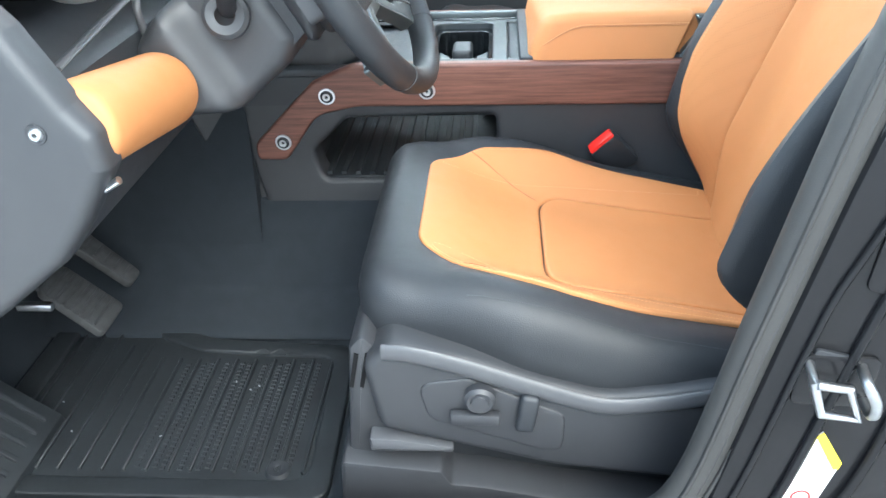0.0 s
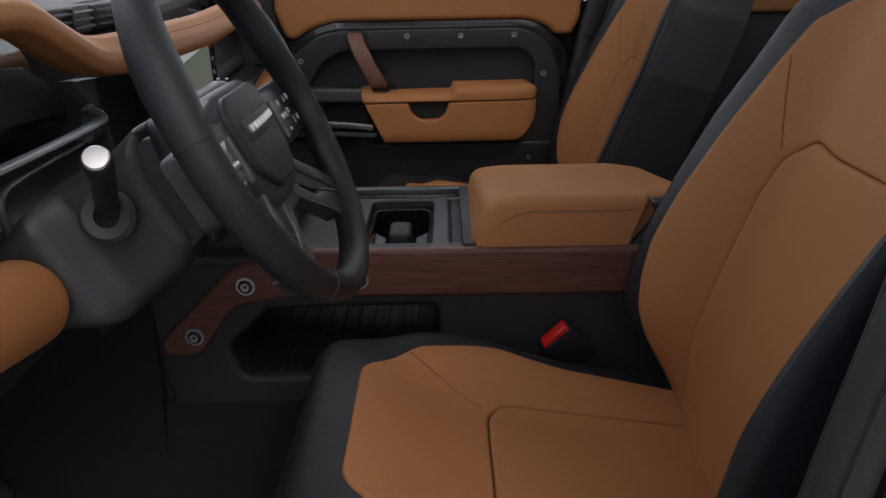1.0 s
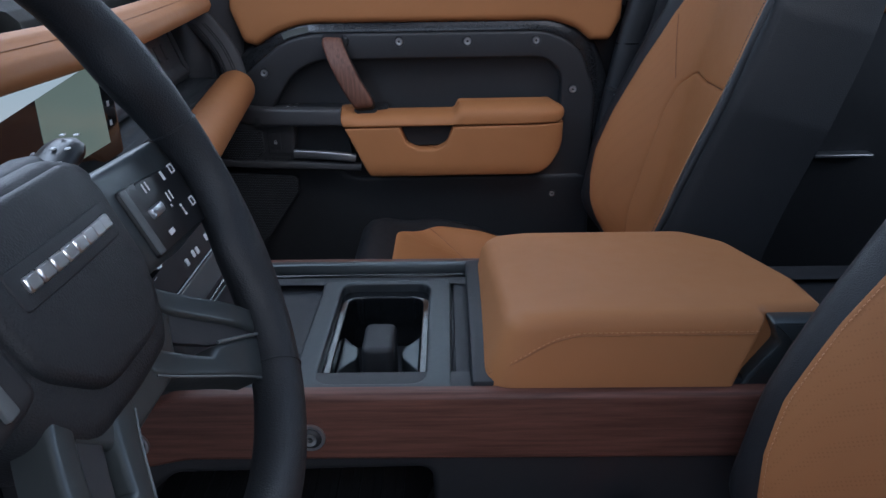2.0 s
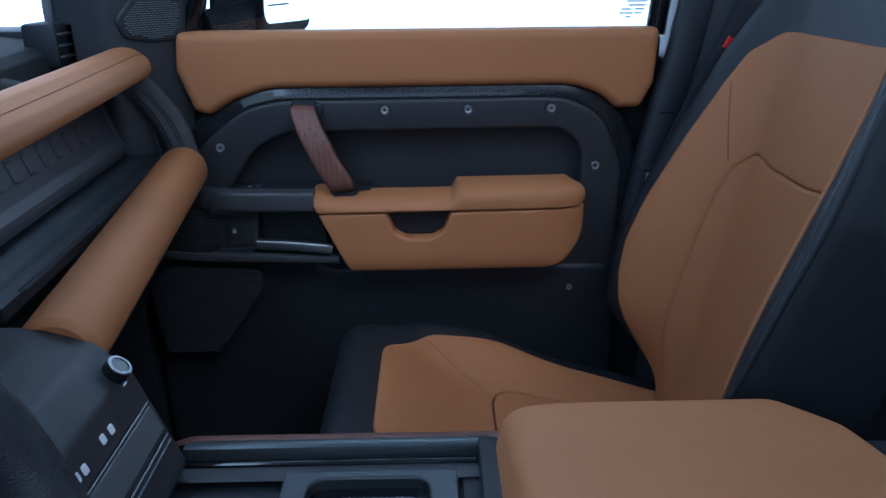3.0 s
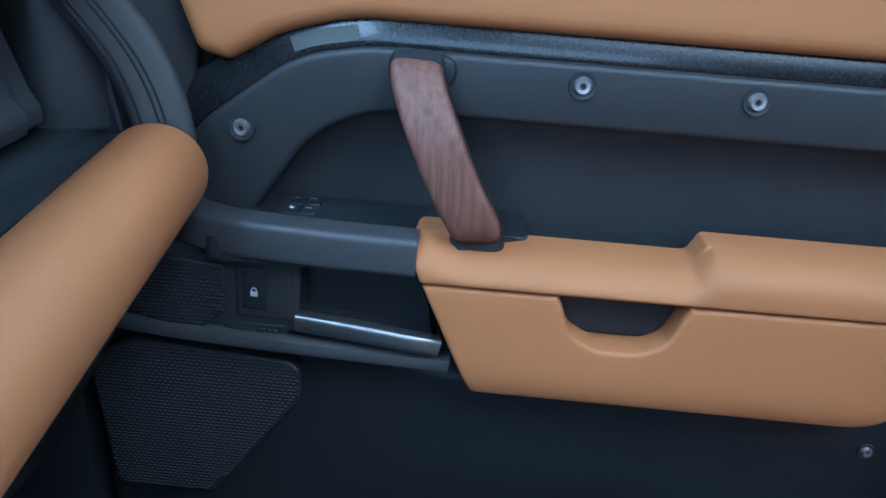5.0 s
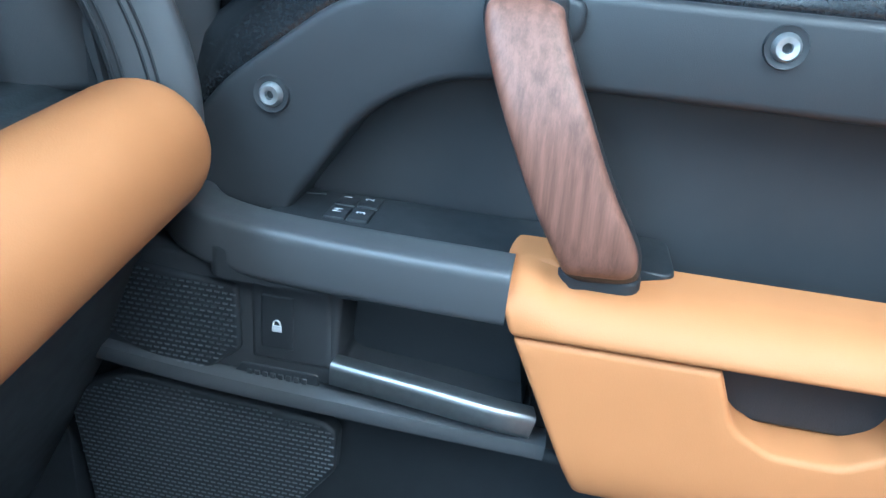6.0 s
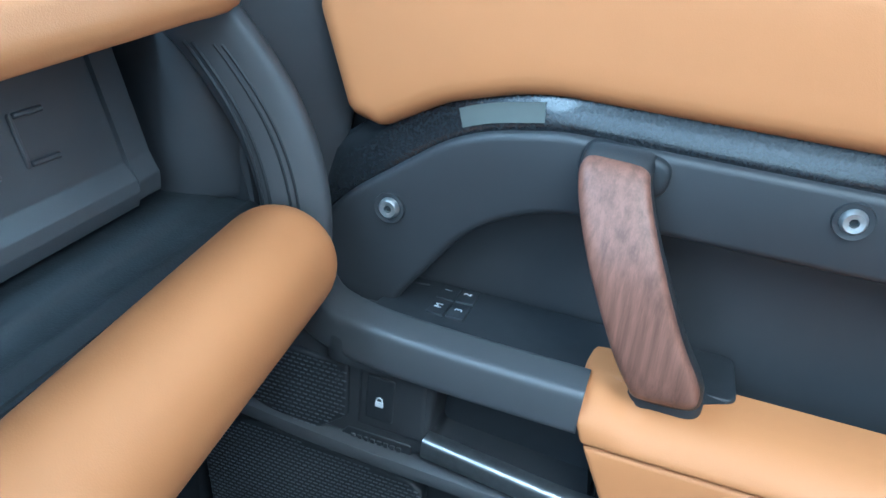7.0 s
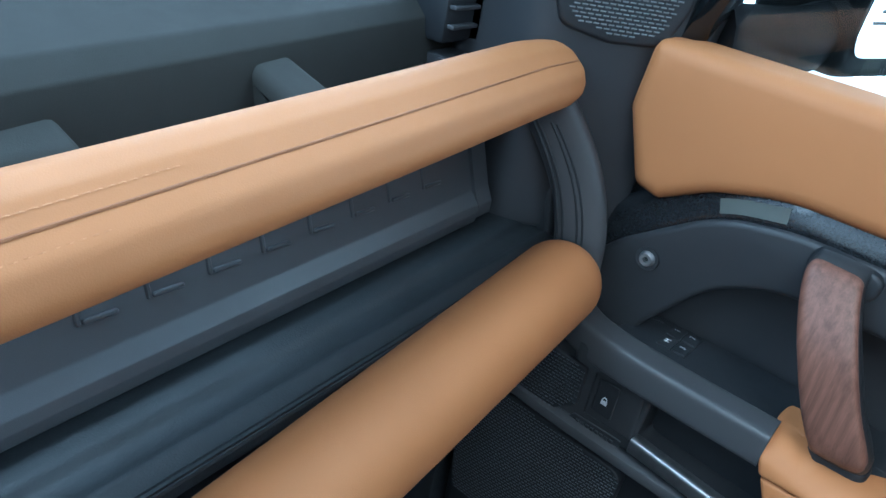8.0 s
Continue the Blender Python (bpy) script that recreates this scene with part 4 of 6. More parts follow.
part("lamp_switch", sweep([Vector((-0.30, -0.755, 0.668)), Vector((-0.285, -0.752, 0.676))], oval(0.006, 0.004, 10), (0, 1, 0)), CHROME, cap)

# instrument screen under the arch
cluster = part("instrument_screen", prism(rounded([(-0.672, 0.862), (-0.63, 0.815), (-0.27, 0.808), (-0.243, 0.814), (-0.300, 0.865), (-0.352, 0.930), (-0.61, 0.940), (-0.655, 0.895)], 0.012), "x", -0.46, -0.385, 0.003), GLOSS_BLACK, dash, "gloss black instrument screen")
part("screen_side", prism([(-0.432, 0.832), (-0.262, 0.818), (-0.300, 0.862), (-0.345, 0.885), (-0.425, 0.892)], "x", -0.385, -0.379, 0.002), DARK, cluster)
part("screen_lip", sweep(smooth_path([(-0.365, -0.690, 0.866), (-0.354, -0.655, 0.828), (-0.347, -0.60, 0.810), (-0.345, -0.45, 0.805), (-0.345, -0.285, 0.804), (-0.346, -0.252, 0.809), (-0.356, -0.262, 0.824)], 6), oval(0.010, 0.0042, 12), (1, 0, 0)), SILVER_GREY, cluster, "silver grey lip under the screen")
part("side_plate", prism([(-0.273, 0.858), (-0.134, 0.848), (-0.105, 0.794), (-0.254, 0.778), (-0.221, 0.806)], "x", -0.382, -0.360, 0.003), SILVER_GREY, cluster, "silver grey plate beside the screen")
part("pocket_frame", sweep(smooth_path([(-0.352, -0.300, 0.788), (-0.348, -0.46, 0.787), (-0.345, -0.502, 0.778), (-0.344, -0.500, 0.745), (-0.343, -0.484, 0.705)], 6), oval(0.005, 0.004, 10), (1, 0, 0)), GREY_PLASTIC, dash)
part("trim_edge", sweep([Vector((-0.345, -0.70, 0.768)), Vector((-0.344, -0.515, 0.792))], oval(0.006, 0.003, 8), (1, 0, 0)), GREY_PLASTIC, dash)

# floating centre screen: glass slab, lit map
tablet = part("center_screen", prism(rounded([(-0.205, 0.752), (0.118, 0.752), (0.112, 0.868), (-0.205, 0.868)], 0.008), "x", -0.318, -0.297, 0.003), GLOSS_BLACK, dash, "gloss black centre touch screen showing a map")
part("map_area", prism([(-0.06, 0.772), (0.082, 0.772), (0.076, 0.860), (-0.06, 0.860)], "x", -0.297, -0.2962), SCREEN_MAP, tablet, "pale green lit map")
part("side_area", prism([(-0.185, 0.772), (-0.062, 0.772), (-0.062, 0.860), (-0.185, 0.860)], "x", -0.297, -0.2962), SCREEN_DARK, tablet)
# pale triangle of light mirrored in the screen, put in as emission
part("glare_area", prism([(-0.194, 0.8635), (0.070, 0.8635), (-0.187, 0.834)], "x", -0.2962, -0.2957), SCREEN_GLARE, tablet)
for k in range(3):
    part("screen_icon", box(-0.2961, -0.2955, 0.088, 0.094, 0.79 + 0.022 * k, 0.796 + 0.022 * k, 0), GREYPRINT, tablet)
for k in range(2):
    part("screen_icon", revolve([(0, 0.0007), (0.008, 0.0007), (0.009, 0)], (-0.2962, -0.115 + 0.03 * k, 0.795), (1, 0, 0), 16), STEEL, tablet)

# centre panel with the rotary knob
stack = part("control_panel", prism(rounded([(-0.36, 0.730), (-0.262, 0.728, 0.03), (-0.222, 0.713, 0.03), (-0.195, 0.688, 0.02), (-0.155, 0.585), (-0.36, 0.50)], 0.012), "y", -0.125, 0.128, 0.008, 3), PLASTIC, dash, "charcoal control panel with a rotary knob")
kx = Vector((0.64, 0.0, 0.77))
for y in (0.104, -0.104):
    at = (-0.2035, y, 0.689)
    knob = part("rotary_knob", revolve([(0.0112, 0), (0.0112, 0.0135), (0.0106, 0.0148), (0, 0.0148)], at, kx, 28), GLOSS_BLACK, stack, "black rotary knob with bright rings")
    part("bright_ring", revolve([(0.0080, 0.0150), (0.0080, 0.0156), (0.0107, 0.0154), (0.0109, 0.0142)], at, kx, 28), BRUSHED, knob)
    part("bright_ring", revolve([(0.0121, 0.000), (0.0124, 0.0018), (0.0134, 0.0018), (0.0138, -0.0005)], at, kx, 28), BRUSHED, knob)
# the climate panel: a grey strip, a groove and a bright line on the sloping face, small white symbols above
CD = Vector((0.040, 0, -0.103)).normalized()


def stack_face(y, down, out=0.0):
    p = Vector((-0.1955, 0, 0.6885)) + CD * down + Vector((-CD.z, 0, CD.x)) * out
    return (p.x, y, p.z)


strip = part("climate_strip", panel(rounded([(-0.118, 0.0655), (0.118, 0.0655), (0.118, 0.038), (-0.118, 0.038)], 0.004)[::-1], lambda u, v: stack_face(u, v, 0.0015), (-CD.z, 0, CD.x), 0.002, 0.006, 0.012), SILVER_GREY, stack, "grey climate control strip")
for down, mat in ((0.035, GLOSS_BLACK), (0.0705, GLOSS_BLACK), (0.0765, GUN)):
    part("trim_line", sweep([Vector(stack_face(y, down, 0.0005)) for y in (-0.116, 0.0, 0.116)], oval(0.0024, 0.0016, 8), (-CD.z, 0, CD.x)), mat, strip)
for y, down in ((-0.008, 0.021), (0.004, 0.022), (-0.030, 0.022), (0.040, 0.020), (0.055, 0.021)):
    part("symbol_bar", panel(rounded([(y - 0.0035, down + 0.004), (y + 0.0035, down + 0.004), (y + 0.0035, down - 0.004), (y - 0.0035, down - 0.004)], 0.002)[::-1], lambda u, v: stack_face(u, v, 0.0012), (-CD.z, 0, CD.x), 0.0003, 0.002, 0.01), WHITE, strip)

# ---------------------------------------------------------------- steering wheel and column
column = thing("steering_column", (-0.30, -0.405, 0.66), "charcoal steering column shroud with control stalks", "steering column")


def shroud_face(u, v):
    # the forward part of the cover stands a little further out, behind a slanting bend
    d = ((u + 0.275) * 0.884 + (v - 0.694) * 0.468)
    return (u, -0.504 - 0.030 * (1 - step_up(-0.004, 0.034, d)), v)


part("shroud", panel(rounded([(-0.350, 0.735, 0.02), (-0.318, 0.770, 0.03), (-0.290, 0.792, 0.03), (-0.253, 0.806, 0.03), (-0.224, 0.832, 0.02), (-0.207, 0.849, 0.008), (-0.192, 0.791, 0.03), (-0.159, 0.733, 0.02), (-0.178, 0.698, 0.02), (-0.238, 0.650, 0.03), (-0.31, 0.645, 0.02), (-0.350, 0.68)], 0.01, 6), shroud_face, (0, -1, 0), 0.022, 0.22, 0.010), PLASTIC, column, "charcoal shroud with a slanting bend")
part("inner_core", prism(rounded([(-0.30, 0.76), (-0.20, 0.835), (-0.165, 0.845), (-0.150, 0.74), (-0.19, 0.70), (-0.28, 0.68)], 0.01), "y", -0.495, -0.305, 0.004), DARK, column)
part("wheel_shroud", panel(rounded([(-0.197, 0.853, 0.006), (-0.172, 0.858, 0.012), (-0.132, 0.778, 0.014), (-0.136, 0.728, 0.012), (-0.148, 0.729, 0.006), (-0.182, 0.792, 0.03)], 0.014, 6), lambda u, v: (u, -0.508, v), (0, -1, 0), 0.018, 0.21, 0.010), DARK, column)
stalk = part("stalk", sweep(smooth_path([(-0.233, -0.512, 0.772), (-0.226, -0.535, 0.787), (-0.207, -0.575, 0.820), (-0.198, -0.598, 0.838)], 5), oval(0.011, 0.010, 14), (1, 0, 0)), DARK, column, "black control stalk with a silver end")
part("end_knob", revolve([(0.0115, -0.012), (0.0130, 0.0), (0.0130, 0.010), (0.0120, 0.014)], (-0.198, -0.598, 0.838), (0.25, -0.72, 0.62), 20), DARK, stalk)
part("silver_end", revolve([(0.0115, 0.0138), (0.0100, 0.0155), (0, 0.0162)], (-0.198, -0.598, 0.838), (0.25, -0.72, 0.62), 20), SATIN, stalk, "silver end face")
part("stalk_socket", revolve([(0.012, 0.004), (0.022, 0.006), (0.027, 0.002), (0.028, -0.004)], (-0.235, -0.520, 0.768), (0.15, -0.97, 0.25), 24), PLASTIC, column)
right_stalk = part("stalk", sweep(smooth_path([(-0.215, -0.32, 0.793), (-0.212, -0.27, 0.810), (-0.209, -0.225, 0.826)], 5), oval(0.010, 0.009, 14), (1, 0, 0)), DARK, column, "black control stalk with white symbols")
part("stalk_paddle", sweep(smooth_path([(-0.212, -0.248, 0.816), (-0.209, -0.215, 0.828), (-0.206, -0.185, 0.839)], 5), oval(0.018, 0.009, 20, 2.2), (1, 0, 0), scale=lambda t: math.sqrt(max(0.12, 1 - (2 * t - 1) ** 4))), PAD_BLACK, right_stalk)
for k in range(6):
    part("printed_bar", box(-0.2055 + 0.011 * (k % 2) - 0.0040, -0.2055 + 0.011 * (k % 2) - 0.0005, -0.2330 + 0.018 * (k // 2), -0.2290 + 0.018 * (k // 2), 0.8328 + 0.0064 * (k // 2), 0.8338 + 0.0064 * (k // 2), 0), WHITE, right_stalk)

WC, WT = Vector((-0.107, -0.405, 0.836)), radians(26)
EY, EU, EN = Vector((0, 1, 0)), Vector((-math.sin(WT), 0, math.cos(WT))), Vector((math.cos(WT), 0, math.sin(WT)))
WM = Matrix(((EY.x, EU.x, EN.x, WC.x), (EY.y, EU.y, EN.y, WC.y), (EY.z, EU.z, EN.z, WC.z), (0, 0, 0, 1)))
wheel = thing("steering_wheel", WC, "black leather steering wheel with silver spokes and button pads", "steering wheel")


def wheel_part(name, bm, mat, parent=None, label=""):
    return part(name, moved(bm, WM), mat, parent or wheel, label)


ring = [Vector((0.197 * math.cos(a), 0.197 * math.sin(a), 0)) for a in [6.28319 * i / 96 for i in range(96)]]
rim = bmesh.new()
rr = []
for i, p in enumerate(ring):
    a = 6.28319 * i / 96
    fat = 1 + 0.14 * sum(math.exp(-((a - c) / 0.22) ** 2) for c in (0.42, 2.72))
    # thumb rests swell inwards above and below the side spokes; beside the button pads the rim is slim
    thumb = sum(h * math.exp(-(((a - c + 3.14159) % 6.28319 - 3.14159) / w) ** 2) for c, w, h in ((0.34, 0.17, 0.55), (2.80, 0.17, 0.55), (-0.46, 0.15, 0.75), (3.60, 0.15, 0.75), (-0.10, 0.16, -0.30), (3.24, 0.16, -0.30)))
    out = p.normalized()
    rr.append([rim.verts.new(p + out * (0.0165 * (fat + (thumb if math.cos(b) < 0 else 0)) * math.cos(b)) + Vector((0, 0, 0.0185 * fat * math.sin(b)))) for b in [6.28319 * j / 18 for j in range(18)]])
for i in range(96):
    for j in range(18):
        rim.faces.new((rr[i][j], rr[(i + 1) % 96][j], rr[(i + 1) % 96][(j + 1) % 18], rr[i][(j + 1) % 18]))
bmesh.ops.recalc_face_normals(rim, faces=rim.faces[:])
rim_ob = wheel_part("rim", rim, BLACK_LEATHER, label="black leather rim")
for a in (-0.95, -2.19, 0.10, 3.04):
    wheel_part("rim_seam", sweep([Vector((math.cos(a) * (0.197 + 0.0168 * math.cos(b)), math.sin(a) * (0.197 + 0.0168 * math.cos(b)), 0.0188 * math.sin(b))) for b in [6.28319 * j / 20 for j in range(20)]], oval(0.0009, 0.0007, 6), (-math.sin(a), math.cos(a), 0), closed=True), BLACK_LEATHER, rim_ob)
hub = wheel_part("airbag_cover", panel(rounded([(-0.099, -0.010, 0.03), (-0.088, -0.058, 0.03), (-0.060, -0.090, 0.035), (0.050, -0.088, 0.035), (0.080, -0.055, 0.03), (0.094, -0.010, 0.03), (0.096, 0.034, 0.02), (0.05, 0.046, 0.03), (-0.05, 0.046, 0.03), (-0.096, 0.034, 0.02)], 0.02, 8), lambda u, v: (u, v, -0.006 - 1.3 * u * u - 0.6 * v * v), (0, 0, 1), 0.013, 0.05, 0.010), BLACK_LEATHER, label="black grained airbag cover")
wheel_part("center_pad", panel(rounded([(-0.072, 0.022, 0.02), (-0.068, -0.04, 0.03), (-0.036, -0.070, 0.035), (0.036, -0.070, 0.035), (0.068, -0.04, 0.03), (0.072, 0.022, 0.02), (0.055, 0.038), (-0.055, 0.038)], 0.02, 6), lambda u, v: (u, v, 0.0 - 1.3 * u * u - 0.6 * v * v), (0, 0, 1), 0.006, 0.014, 0.010), BLACK_LEATHER, hub)
badge = wheel_part("badge_recess", panel(rounded([(-0.055, -0.013), (0.055, -0.013), (0.055, 0.009), (-0.055, 0.009)], 0.004), lambda u, v: (u, v, 0.0008 - 1.3 * u * u), (0, 0, 1), 0.001, 0.006, 0.012), DARK, hub)
for k in range(8):
    u = -0.0413 + 0.0118 * k
    wheel_part("silver_bar", box(u - 0.0056, u + 0.0056, -0.0062, 0.0022, -0.001 - 1.3 * u * u, 0.0026 - 1.3 * u * u, 0.001, 1), CHROME, badge)


def tilt_up(u, v):
    return (u, v, -0.016 + 0.014 * step_up(0.085, 0.175, math.hypot(u, v)))


# the web below the cover that ties the lower spokes together
wheel_part("lower_web", panel(rounded([(-0.075, -0.070), (0.075, -0.070), (0.040, -0.103, 0.012), (-0.040, -0.103, 0.012)], 0.006), lambda u, v: (u, v, -0.017), (0, 0, 1), 0.004, 0.02, 0.012), GUN, label="dark satin web below the cover")
for s in (-1, 1):
    flip = (lambda pts, s=s: [Vector((p.x * s, p.y)) for p in pts][::s])
    arm_ = wheel_part("side_spoke", panel(flip(rounded([(0.066, -0.048), (0.130, -0.053), (0.190, -0.052), (0.194, 0.020), (0.130, 0.022), (0.066, 0.024)], 0.012)), lambda u, v: (u, v, -0.0125), (0, 0, 1), 0.008, 0.025, 0.015), GUN if s > 0 else PLASTIC, label="dark side spoke")
    # left pad is grey: its reflection of the sky is put into the colour
    pad = wheel_part("button_pad", panel(flip(rounded([(0.088, -0.0445), (0.181, -0.0495), (0.186, -0.002), (0.088, 0.006)] if s > 0 else [(0.103, -0.041), (0.136, -0.042), (0.137, 0.005), (0.103, 0.006)], 0.005)), lambda u, v: (u, v, -0.0098), (0, 0, 1), 0.002, 0.006, 0.012), PAD_BLACK if s > 0 else PAD_REFLECTING, arm_, "satin black button pad with white symbols" if s > 0 else "button pad, grey for the sky it reflects")
    wheel_part("silver_strip", panel(flip(rounded([(0.0895, -0.043), (0.0985, -0.0435), (0.0985, 0.0045), (0.0895, 0.005)], 0.002)), lambda u, v: (u, v, -0.0090), (0, 0, 1), 0.0008, 0.003, 0.012), SILVER_GREY, pad, "silver grey trim strip")
    # line symbols, each a few fine strokes: two slanting marks, bars, small frames
    strokes = []
    for u, v, kind in ((0.120, -0.003, "pair"), (0.148, -0.004, "bar"), (0.165, -0.004, "frame"), (0.141, -0.018, "pair"), (0.165, -0.032, "frame"), (0.147, -0.032, "tall"), (0.117, -0.037, "wide"), (0.136, -0.024, "dot")):
        if kind == "frame":
            strokes += [(u, v + 0.0029, 0.0034, 0.0006), (u, v - 0.0029, 0.0034, 0.0006), (u - 0.0029, v, 0.0006, 0.0030), (u + 0.0029, v, 0.0006, 0.0030)]
        elif kind == "pair":
            strokes += [(u - 0.0026, v, 0.0007, 0.0034), (u + 0.0026, v, 0.0007, 0.0034)]
        elif kind == "bar":
            strokes += [(u, v, 0.0016, 0.0034)]
        elif kind == "tall":
            strokes += [(u, v, 0.0006, 0.0036), (u, v + 0.0036, 0.0015, 0.0009), (u, v - 0.0036, 0.0015, 0.0009)]
        elif kind == "wide":
            strokes += [(u, v, 0.0042, 0.0018)]
        else:
            strokes += [(u, v, 0.0009, 0.0009)]
    for u, v, w, h in strokes:
        if s < 0 and not 0.106 < u < 0.128:
            continue
        u = 0.088 + 1.12 * (u - 0.088)
        wheel_part("symbol_bar", box(*sorted((s * (u - w), s * (u + w))), v - h, v + h, -0.0104, -0.0093, 0), WHITE if s > 0 else GREYPRINT, pad)
    wheel_part("scroll_wheel", box(*sorted((s * 0.108, s * 0.127)), -0.023, -0.0155, -0.014, -0.0062, 0.002), SATIN, pad)
    # a forked lower spoke: two arms round a sunk inset and a slot, with a ridge between them
    gap = rounded([(0.058, -0.066), (0.035, -0.082), (0.067, -0.1125), (0.079, -0.1115), (0.131, -0.1365)], 0.002, 3)
    spoke = wheel_part("lower_spoke", panel(flip(rounded([(0.064, -0.048), (0.006, -0.060), (0.016, -0.092, 0.012), (0.100, -0.158, 0.01), (0.126, -0.156), (0.156, -0.126), (0.146, -0.124, 0.008)], 0.004)), tilt_up, (0, 0, 1), 0.004, 0.024, 0.007, [flip(gap)]), GUN, label="dark satin forked lower spoke")
    wheel_part("spoke_inset", panel(flip(rounded([(0.060, -0.064), (0.040, -0.0785), (0.079, -0.1105), (0.133, -0.1375)], 0.002, 3)), lambda u, v: (u, v, tilt_up(u, v)[2] - 0.0035), (0, 0, 1), 0.0006, 0.004, 0.010), PLASTIC, spoke, "sunk charcoal inset")
    ends = [Vector((s * 0.079, -0.1105)), Vector((s * 0.132, -0.1372))]
    wheel_part("spoke_ridge", sweep([Vector((*p, tilt_up(p.x, p.y)[2] + 0.0008)) for p in [ends[0].lerp(ends[1], k / 6) for k in range(7)]], oval(0.0013, 0.0013, 8), (0, 0, 1)), SILVER_GREY, spoke, "thin light ridge")
    # silver line laid on as the highlight along the spoke's lower edge
    wheel_part("edge_highlight", sweep([Vector((s * p.x, p.y, tilt_up(p.x, p.y)[2] - 0.0012)) for p in smooth_path([Vector((0.017, -0.0920, 0)), Vector((0.060, -0.1262, 0)), Vector((0.098, -0.1562, 0))], 5)], oval(0.0009, 0.0009, 8), (0, 0, 1)), SILVER_GREY, spoke)

# ---------------------------------------------------------------- centre console
console = thing("center_console", (0.1, 0, 0.12), "dark centre console with walnut side panels and cup holders", "console")
side_out = [(-0.165, 0.589, 0.05), (-0.235, 0.562, 0.04), (-0.352, 0.448, 0.02), (-0.352, 0.418, 0.02), (-0.298, 0.418, 0.02), (-0.236, 0.500, 0.05), (-0.165, 0.5155, 0.05), (0.43, 0.5135, 0), (0.43, 0.587, 0)]
cavity = rounded([(-0.252, 0.430, 0.03), (-0.236, 0.376, 0.02), (0.045, 0.376, 0.02), (0.074, 0.440, 0.02), (0.072, 0.495, 0.015), (-0.185, 0.490, 0.02)], 0.02, 6)
for s in (-1, 1):
    wp = part("walnut_panel", panel(rounded(side_out, 0.01, 7), lambda u, v: (u, s * 0.168, v), (0, s, 0), 0.006, 0.016, 0.02), WOOD_X, console, "walnut console side panel")
    for x, z in ((-0.043, 0.543), (-0.213, 0.536), (-0.300, 0.453)):
        screw((x, s * 0.169, z), (0, s, 0), wp, 0.0086, "bright screw in a bright round washer", True)
    part("side_panel", panel(rounded([(-0.368, 0.577), (-0.372, 0.42), (-0.335, 0.272, 0.05), (0.75, 0.272), (0.75, 0.577)], 0.01, 6), lambda u, v: (u, s * (0.157 + 0.10 * max(0, 0.40 - v)), v), (0, s, 0), 0.010, 0.05, 0.025, [cavity]), PLASTIC, console, "charcoal side panel with an open cubby")
    part("tunnel_side", prism(rounded([(s * 0.10, 0.36), (s * 0.164, 0.335), (s * 0.195, 0.26, 0.06), (s * 0.225, 0.175, 0.04), (s * 0.33, 0.122), (s * 0.10, 0.122)][::s], 0.01, 6), "x", -0.362, 0.8), CARPET, console)
    part("tunnel_front", prism(rounded([(s * 0.08, 0.57), (s * 0.150, 0.55), (s * 0.172, 0.40, 0.06), (s * 0.195, 0.26, 0.06), (s * 0.225, 0.175, 0.04), (s * 0.33, 0.122), (s * 0.08, 0.122)][::s], 0.01, 6), "x", -0.94, -0.362), CARPET, console, "black carpet over the tunnel")
    part("side_cover", panel(rounded([(-0.30, 0.565), (-0.475, 0.555), (-0.447, 0.455, 0.05), (-0.412, 0.367, 0.08), (-0.375, 0.285, 0.04), (-0.32, 0.262), (-0.30, 0.262)], 0.012, 6), lambda u, v: (u, s * (0.150 + 0.10 * max(0, 0.40 - v) + 0.20 * max(0, -0.37 - u)), v), (0, s, 0), 0.008, 0.05, 0.025), PLASTIC, console, "charcoal cover in front of the console")
cubby = part("cubby_floor", box(-0.27, 0.09, -0.15, 0.15, 0.355, 0.378, 0.003), RUBBER, console, "ribbed rubber cubby mat")
for k in range(11):
    part("rib", box(-0.235 + 0.026 * k, -0.225 + 0.026 * k, -0.145, 0.145, 0.376, 0.3845, 0.001, 1), RUBBER, cubby)
part("cubby_end", box(-0.37, -0.255, -0.15, 0.15, 0.30, 0.57, 0.003), DARK, console)
part("cubby_end", box(0.078, 0.74, -0.15, 0.15, 0.30, 0.57, 0.003), DARK, console)
deck_holes = [rounded([(-0.055, -0.138), (0.078, -0.138), (0.078, 0.116), (-0.055, 0.116)], 0.018)]
part("deck", panel(rounded([(-0.37, -0.160), (0.75, -0.160), (0.75, 0.160), (-0.37, 0.160)], 0.004), lambda u, v: (u, v, 0.568), (0, 0, 1), 0.002, 0.05, 0.012, deck_holes), DARK, console)
tray_frame = part("cup_tray", panel(rounded([(-0.068, -0.150), (0.093, -0.150), (0.093, 0.122), (-0.068, 0.122)], 0.005), lambda u, v: (u, v, 0.5775), (0, 0, 1), 0.003, 0.012, 0.005, [rounded([(-0.043, -0.128), (0.066, -0.128), (0.066, 0.108), (-0.043, 0.108)], 0.018)]), TRAY, console, "dark satin cup holder frame")
part("inner_bezel", panel(rounded([(-0.052, -0.136), (0.075, -0.136), (0.075, 0.115), (-0.052, 0.115)], 0.02), lambda u, v: (u, v, 0.566), (0, 0, 1), 0.002, 0.07, 0.004, [rounded([(-0.034, -0.122), (0.058, -0.122), (0.058, 0.092), (-0.034, 0.092)], 0.02)]), GLOSS_BLACK, tray_frame)
part("cup_floor", box(-0.05, 0.074, -0.135, 0.115, 0.485, 0.495, 0.002), DARK, console)
